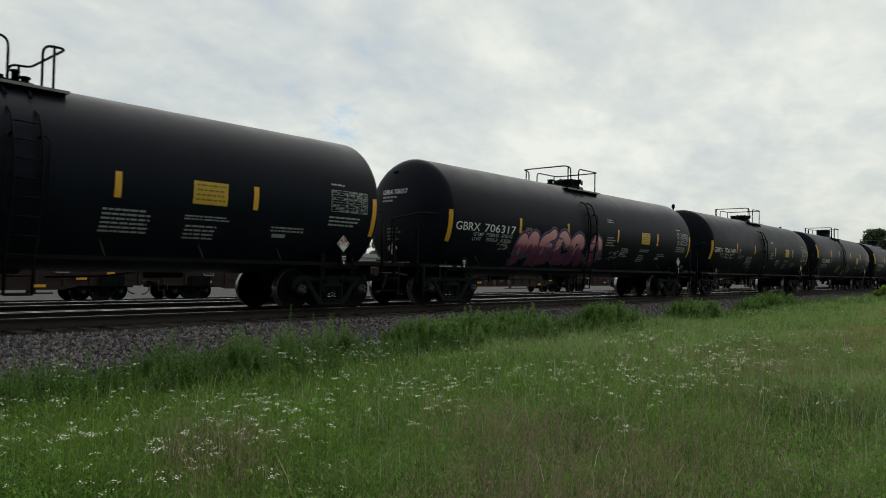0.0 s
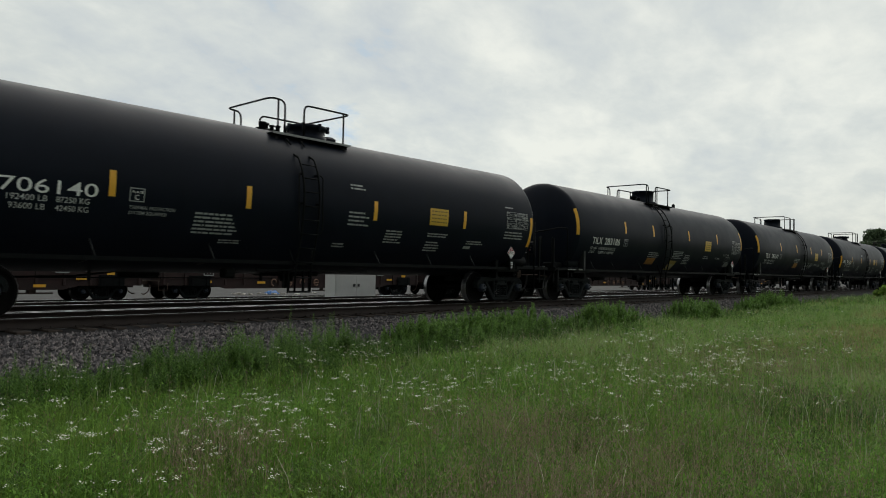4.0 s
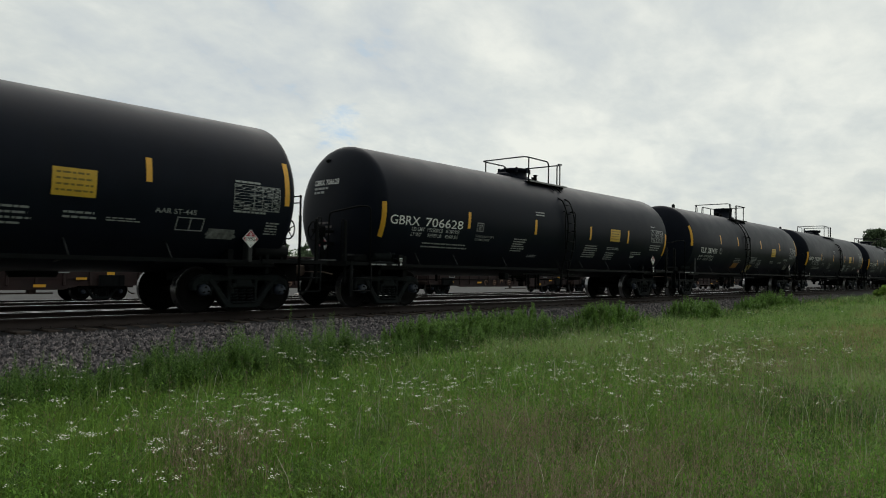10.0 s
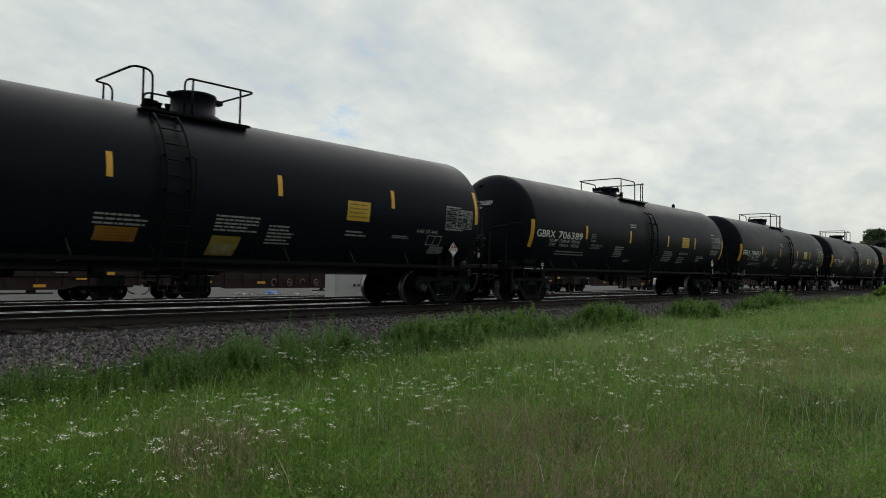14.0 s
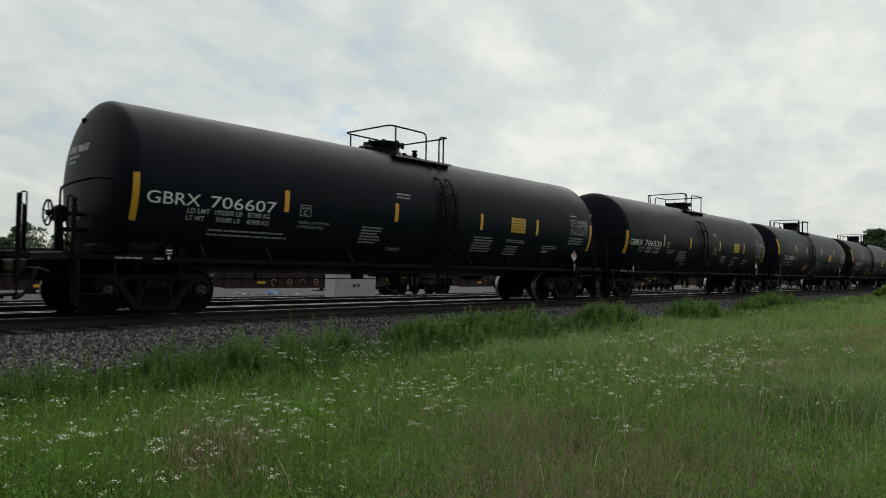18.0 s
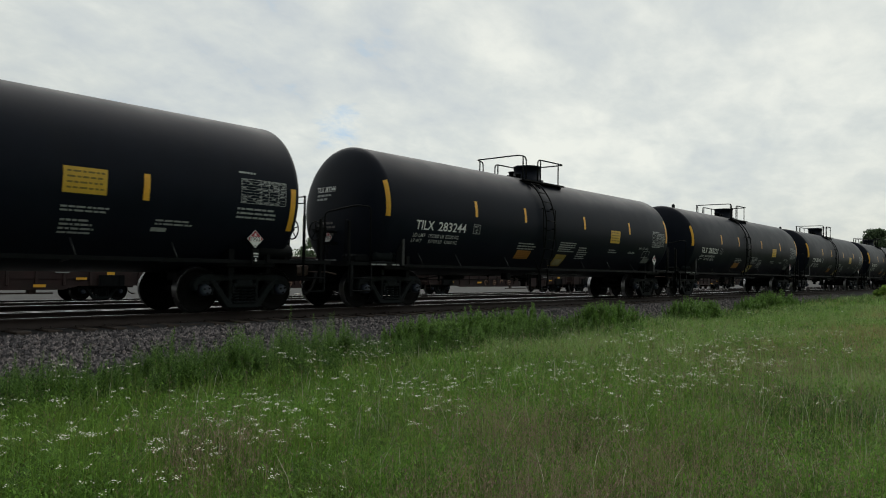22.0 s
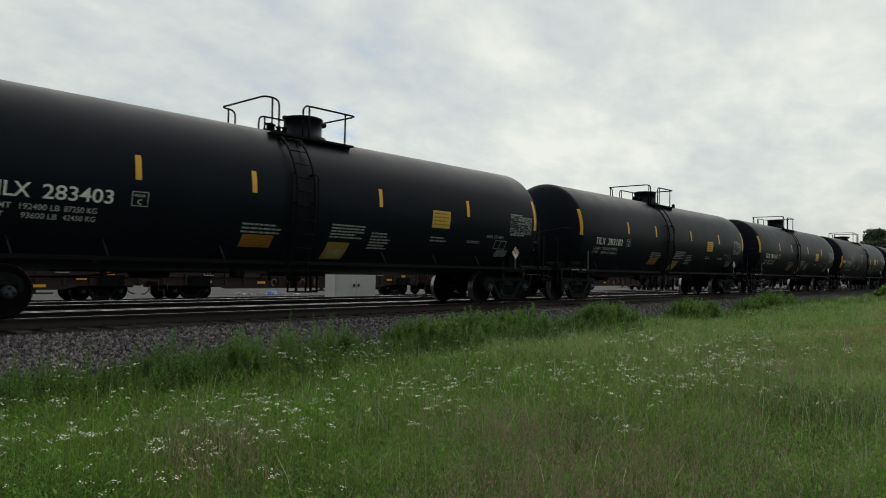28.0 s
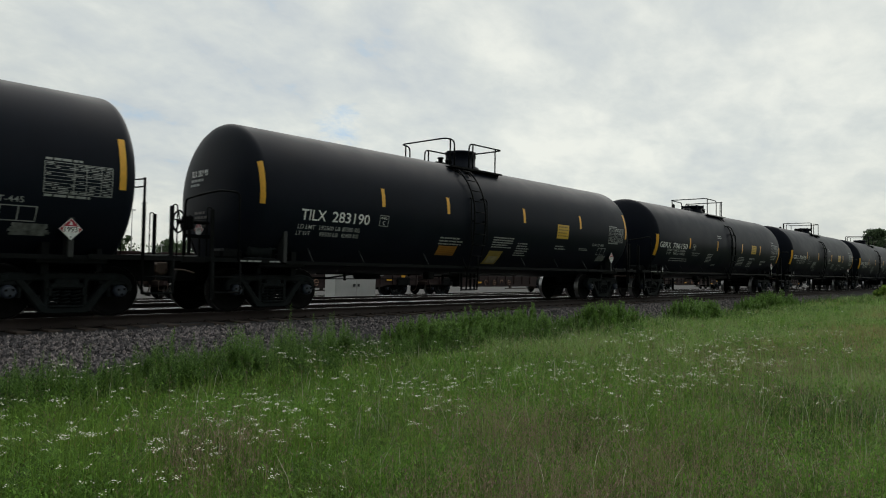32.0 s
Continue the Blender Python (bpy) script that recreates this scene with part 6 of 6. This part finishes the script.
def gondola(x):
    L = 19.1
    car = thing("gondola", "rusty red-brown gondola freight car parked in the yard", "freight car", "parked gondolas", at=(x, 22.4, -0.80))
    for data in once("gon_body", lambda: gondola_body_mesh(L)):
        part(data.name.split(".")[0], data, car)
    part("top_chord", once("gon_trim", lambda: gondola_trim_mesh(L)), car)
    n = 16
    for i in range(n + 1):
        part("rib", once("gon_rib", gondola_rib_mesh), car, (0.15 + (L - 0.3) * i / n, 0, 0))
    for tx in (1.86, L - 1.78):
        tr = part("truck", once("bolster", bolster_mesh), car, (tx, 0, 0))
        part("side_frame", once("side_frame", side_frame_mesh), tr, (0, -1.0, 0))
        part("spring", once("spring", spring_mesh), tr, (0, -1.0, 0))
        for dx in (-0.889, 0.889):
            part("wheelset", once("wheelset", wheelset_mesh), tr, (dx, 0, 0.457))
        part("bolster_post", once("gon_post", gon_post_mesh), car, (tx + 0.25, 0, 0), label="black plate over the truck")
    part("brake_rod", once("gon_rod", gon_rod_mesh), car, (14.2, 0, 0))
    for s, ex in ((-1, 0.0), (1, L)):
        part("coupler", once("gon_coupler", gon_coupler), car, (ex, 0, 0), rot=(0, 0, 0 if s < 0 else 180))
    for rx, rz, w, h in ((3.2, 0.93, 0.58, 0.13), (6.62, 0.9, 0.54, 0.13), (15.05, 0.75, 0.52, 0.13), (16.85, 1.08, 0.5, 0.11), (18.2, 1.33, 0.38, 0.26)):
        part("reflector", once(("gon_ref", w, h), lambda w=w, h=h: flat_sign(w, h, YELLOW)), car, (rx - 0.68, -1.56, rz), label="yellow reflector")
    for k, sx in enumerate((7.5, 8.6, 9.55, 10.6)):
        part("stencil", once(("gon_st", k), lambda k=k: gon_stencil(k)), car, (sx - 0.68, -1.535, 0.9), label="faded grey painted letter shape")
    part("stencil", once("gon_mark", gon_mark), car, (2.62, -1.56, 1.42), label="white painted mark")
    part("stencil", once("gon_mark", gon_mark), car, (15.32, -1.56, 1.5), label="white painted mark")
    return car


def gon_post_mesh():
    g = Geo()
    g.box(-0.62, 0.62, -1.57, -1.54, 0.72, 1.26, bevel=0.01)
    g.box(-0.5, -0.38, -1.60, -1.57, 0.72, 1.26)
    g.box(0.38, 0.5, -1.60, -1.57, 0.72, 1.26)
    return g.mesh("bolster_post", FRAME_BLACK)


def gon_rod_mesh():
    g = Geo()
    g.box(-0.16, 0.16, -1.2, -0.8, 0.36, 0.60, bevel=0.03)
    g.box(-4.2, 0.9, -1.12, -1.04, 0.36, 0.43, bevel=0.01)
    g.box(-3.6, -3.4, -1.15, -1.0, 0.38, 0.60)
    return g.mesh("brake_rod", surface_rust())


def gon_coupler():
    g = Geo()
    g.box(-0.55, 0.0, -0.12, 0.12, 0.76, 0.98, bevel=0.03)
    g.box(-0.62, -0.4, -0.2, 0.1, 0.72, 1.0, bevel=0.04)
    g.pipe([(-0.1, -0.5, 0.75), (-0.2, -0.5, 0.4), (-0.42, -0.5, 0.26), (-0.55, -0.5, 0.3)], 0.03, 7, round_by=0.12)
    g.box(-0.12, -0.04, -1.45, 1.45, 0.95, 1.0)
    g.pipe([(-0.1, -1.42, 0.95), (-0.1, -1.42, 0.5), (0.35, -1.48, 0.5), (0.35, -1.48, 0.85)], 0.02, 6)
    return g.mesh("coupler", surface_rust())


def gon_stencil(k):
    g = Geo()
    r = 0.17
    n = 16
    pts = [(r * math.cos(2 * math.pi * i / n), 0, 0.19 * math.sin(2 * math.pi * i / n)) for i in range(int(n * (0.8, 1.0, 0.6, 0.9)[k]) + 1)]
    g.pipe(pts, 0.042, 4)
    if k % 2:
        g.box(-0.2, 0.2, -0.02, 0.01, -0.04, 0.04)
    return g.mesh("stencil", once("faded_mark", lambda: surface("faded_mark", (0.24, 0.14, 0.10), rough=0.7, bump=0.05)))


def gon_mark():
    g = Geo()
    g.box(-0.3, 0.3, -0.004, 0.004, -0.16, -0.11)
    g.box(-0.3, -0.25, -0.004, 0.004, -0.16, 0.12)
    g.box(-0.12, -0.08, -0.004, 0.004, -0.05, 0.14)
    g.box(0.08, 0.12, -0.004, 0.004, -0.05, 0.14)
    g.box(0.25, 0.3, -0.004, 0.004, -0.16, 0.12)
    return g.mesh("stencil", GREY_MARK)


for k in range(-2, 6):
    gondola(17.40 + 20.1 * k)


def cabinet():
    paint = surface("cabinet_grey_paint", (0.62, 0.63, 0.62), rough=0.5, vary=0.06, scale=2, bump=0.03, stain=(0.45, 0.43, 0.4), stain_amount=0.25)
    dark = surface("cabinet_hardware", (0.08, 0.08, 0.085), rough=0.4, metal=0.6, vary=0.1, bump=0.0)
    cab = thing("signal_cabinet", "pale grey painted metal signal cabinet on gravel beside the tracks", "cabinet", at=(17.3, 7.0, -0.55))
    g = Geo()
    g.box(0, 2.1, 0, 0.62, 0.12, 1.96, bevel=0.015)
    part("body", g.mesh("body", paint), cab)
    g = Geo()
    g.slab([(-0.04, 1.96), (2.14, 1.96), (2.14, 2.02), (2.05, 2.12), (0.05, 2.12), (-0.04, 2.02)], -0.05, 0.68)
    part("roof", g.mesh("roof", paint), cab)
    g = Geo()
    g.box(-0.08, 2.18, -0.08, 0.72, -0.2, 0.12)
    part("base", g.mesh("base", once("concrete", lambda: surface("concrete", (0.42, 0.41, 0.39), rough=0.9, vary=0.15, scale=5, bump=0.3))), cab)
    for x0, x1 in ((0.05, 1.03), (1.07, 2.05)):
        g = Geo()
        g.box(x0, x1, -0.014, 0.0, 0.18, 1.90, bevel=0.005)
        door = part("door", g.mesh("door", paint), cab)
        g = Geo()
        hx = x1 - 0.09 if x0 < 0.5 else x0 + 0.09
        g.box(hx - 0.05, hx + 0.05, -0.05, -0.014, 0.81, 0.92, bevel=0.01)
        part("handle", g.mesh("handle", dark), door, label="dark recessed handle")


cabinet()


def litter():
    """Scraps by the parked cars: a crumpled blue tarpaulin, boards and pale rubble."""
    blue = surface("blue_tarpaulin", (0.05, 0.17, 0.45), rough=0.5, vary=0.2, scale=6, bump=0.3)
    rnd = np.random.RandomState(5)
    nx, ny = 22, 12
    xs, ys = np.linspace(0, 1.0, nx), np.linspace(0, 0.6, ny)
    v, q = sheet(xs, ys, lambda a, b: 0.16 + 0.1 * np.sin(a * 5) * np.sin(b * 7 + a) + rnd.uniform(-0.05, 0.05, a.shape))
    edge = (v[:, 0] < 0.02) | (v[:, 0] > 0.98) | (v[:, 1] < 0.02) | (v[:, 1] > 0.58)
    v[edge, 2] = 0.0
    me = fast_mesh("tarpaulin", v, quads=q, mats=(blue,))
    thing("tarpaulin", "crumpled blue tarpaulin lying on yard gravel", "tarpaulin", at=(29.9, 29.6, -0.97), data=me)
    pale = surface("pale_scrap", (0.45, 0.42, 0.38), rough=0.8, vary=0.3, scale=5, bump=0.2, island=0.3)
    for k in range(16):
        g = Geo()
        a, b, c = rnd.uniform(0.12, 0.7), rnd.uniform(0.08, 0.3), rnd.uniform(0.04, 0.16)
        g.box(-a / 2, a / 2, -b / 2, b / 2, 0, c, bevel=0.012)
        ob = thing("scrap_piece", "pale scrap of board or rubble on yard gravel", "scrap", "scraps by the parked cars", at=(rnd.uniform(27.5, 37.0), rnd.uniform(28.6, 31.5), -0.98), data=g.mesh("scrap_piece", pale))
        ob.rotation_euler = (0, rnd.uniform(-0.1, 0.1), rnd.uniform(0, 3))


litter()


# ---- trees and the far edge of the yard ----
# leaf green paled: the haze of distance is put into the colour
HAZED_LEAF = leafy("far_tree_leaves", (0.075, 0.112, 0.06), (0.10, 0.145, 0.075), island=0.35)
BARK = surface("bark", (0.09, 0.075, 0.06), rough=0.9, vary=0.3, scale=3, bump=0.5)


def crown(rnd, cx, cy, z0, h, r, n, size):
    """Leaf clumps in several lobes with gaps between."""
    lobes = rnd.randint(6, 10)
    px, py, pz = [], [], []
    for _ in range(lobes):
        a, d = rnd.rand() * 6.28, rnd.uniform(0.1, 0.75) * r
        u = rnd.uniform(0.25, 0.9)
        k = n // lobes
        s = r * rnd.uniform(0.28, 0.5) * (1.15 - 0.5 * u)
        w = rnd.normal(0, 1, (k, 3))
        w /= np.linalg.norm(w, axis=1)[:, None]
        w *= (rnd.rand(k, 1) ** 0.45) * s
        px.append(cx + d * math.cos(a) + w[:, 0]), py.append(cy + d * math.sin(a) + w[:, 1]), pz.append(z0 + h * u + w[:, 2] * 0.8)
    return np.concatenate(px), np.concatenate(py), np.concatenate(pz)


def leaf_mesh(name, p, size, rnd, mat):
    n = len(p)
    a = rnd.normal(0, 1, (n, 3))
    b = rnd.normal(0, 1, (n, 3))
    a *= (size * rnd.uniform(0.6, 1.3, n) / np.linalg.norm(a, axis=1))[:, None]
    b *= (size * rnd.uniform(0.4, 0.9, n) / np.linalg.norm(b, axis=1))[:, None]
    v = np.stack([p - a, p + b, p + a, p - b], 1).reshape(-1, 3)
    k = np.arange(n) * 4
    return fast_mesh(name, v, quads=np.stack([k, k + 1, k + 2, k + 3], -1), mats=(mat,))


def far_woods():
    rnd = np.random.RandomState(71)
    P = []
    for k in range(150):
        x = -60 + 2.9 * k + rnd.uniform(-2, 2)
        y = 150 + rnd.uniform(-12, 25)
        h = rnd.uniform(8.5, 11.5) * (1.0 + 0.12 * math.sin(k * 0.5) + 0.002 * max(0.0, x - 80))
        px, py, pz = crown(rnd, x, y, -1.0, h, rnd.uniform(2.6, 4.6), 900, 0.4)
        P.append(np.stack([px, py, pz], -1))
        m = 420
        P.append(np.stack([x + rnd.normal(0, 2.5, m), y + rnd.normal(0, 1, m), rnd.uniform(-0.5, 6.2, m)], -1))
    me = leaf_mesh("far_woods", np.concatenate(P), 0.32, rnd, HAZED_LEAF)
    thing("far_woods", "dark line of leafy trees beyond the yard", "trees", kind="stuff", data=me)


far_woods()


def tree(x, y, h, r, seed):
    rnd = np.random.RandomState(seed)
    t = thing("tree", "broad dark green leafy tree behind the train", "tree", at=(x, y, -0.6))
    g = Geo()
    g.lathe([(0, 0.45), (h * 0.3, 0.33), (h * 0.62, 0.2), (h * 0.85, 0.05)], "z", (0, 0, 0), 10)
    for k in range(7):
        a = k * 0.9
        z = h * (0.28 + 0.07 * k)
        g.pipe([(0, 0, z), (math.cos(a) * r * 0.4, math.sin(a) * r * 0.4, z + h * 0.12), (math.cos(a) * r * 0.75, math.sin(a) * r * 0.75, z + h * 0.2)], 0.1, 6)
    part("trunk", g.mesh("trunk", BARK), t)
    px, py, pz = crown(rnd, 0, 0, h * 0.15, h * 0.85, r, 5200, 0.3)
    part("crown", leaf_mesh("crown", np.stack([px, py, pz], -1), 0.33, rnd, HAZED_LEAF), t)


tree(160, 15.5, 11.5, 6.0, 5)
tree(174, 12.5, 10.5, 5.0, 6)
tree(187, 19.5, 10.0, 6.0, 7)


def light_pole(x, y, h):
    p = thing("light_pole", "slim pale metal light pole beyond the yard", "light pole", "light poles", at=(x, y, -0.6))
    pm = once("pole_metal", lambda: surface("pole_metal", (0.5, 0.5, 0.5), rough=0.5, metal=0.3, bump=0.0))
    g = Geo()
    g.lathe([(0, 0.12), (h, 0.06)], "z", (0, 0, 0), 8)
    part("pole", g.mesh("pole", pm), p)
    g = Geo()
    g.box(-0.5, 0.5, -0.15, 0.15, h, h + 0.18, bevel=0.03)
    part("lamp_head", g.mesh("lamp_head", pm), p)


def dark_mast(x, y, top):
    p = thing("mast", "dark slender mast with a small cap behind the train", "mast", "masts", at=(x, y, -0.7))
    g = Geo()
    g.lathe([(0, 0.09), (top, 0.06)], "z", (0, 0, 0), 10)
    part("pole", g.mesh("pole", FRAME_BLACK), p)
    g = Geo()
    g.lathe([(top - 0.02, 0.1), (top, 0.12), (top + 0.24, 0.12), (top + 0.32, 0.06)], "z", (0, 0, 0), 10)
    part("cap", g.mesh("cap", FRAME_BLACK), p)


dark_mast(52.6, 9.0, 6.85)
dark_mast(80.0, 9.0, 6.72)
light_pole(49.5, 95, 10.2)
light_pole(61.9, 110, 5.4)


# the bright bush at the meadow's far edge
def bush():
    rnd = np.random.RandomState(9)
    mat = leafy("bush_leaves", (0.14, 0.24, 0.035), (0.20, 0.30, 0.055), island=0.3)
    px, py, pz = crown(rnd, 0, 0, 0.2, 0.5, 0.7, 1100, 0.1)
    t = thing("bush", "small bright yellow-green bush at the meadow's edge", "bush", at=(47.8, -5.8, float(ground_z(47.8, -5.8)) + 0.05))
    part("crown", leaf_mesh("crown", np.stack([px, py, np.abs(pz)], -1), 0.09, rnd, mat), t)
    g = Geo()
    g.pipe([(0, 0, -0.1), (0.05, 0, 0.4)], 0.02, 6)
    part("stem", g.mesh("stem", BARK), t)


bush()


# ---- what moves: the train rolls by, its wheels turn ----
def motions():
    steps = [2.0 * k for k in range(17)]
    for car, x0 in TRAIN:
        walk(car, [(t, pose(x0 - travelled(t), 0, 0)) for t in steps])
    shared = {}
    for w, dx in WHEELSETS:
        if dx not in shared:
            rows = []
            for k in range(0, 481):
                t = k / 15.0
                turn = -math.degrees((travelled(t) - travelled(0.0)) / 0.4572)
                rows.append((t, pose(dx, 0, 0.457, 0, turn, 0)))
            walk(w, rows)
            shared[dx] = w.animation_data
        else:
            w.rotation_mode = "QUATERNION"
            w.animation_data_create()
            w.animation_data.action = shared[dx].action
            w.animation_data.action_slot = shared[dx].action_slot


motions()
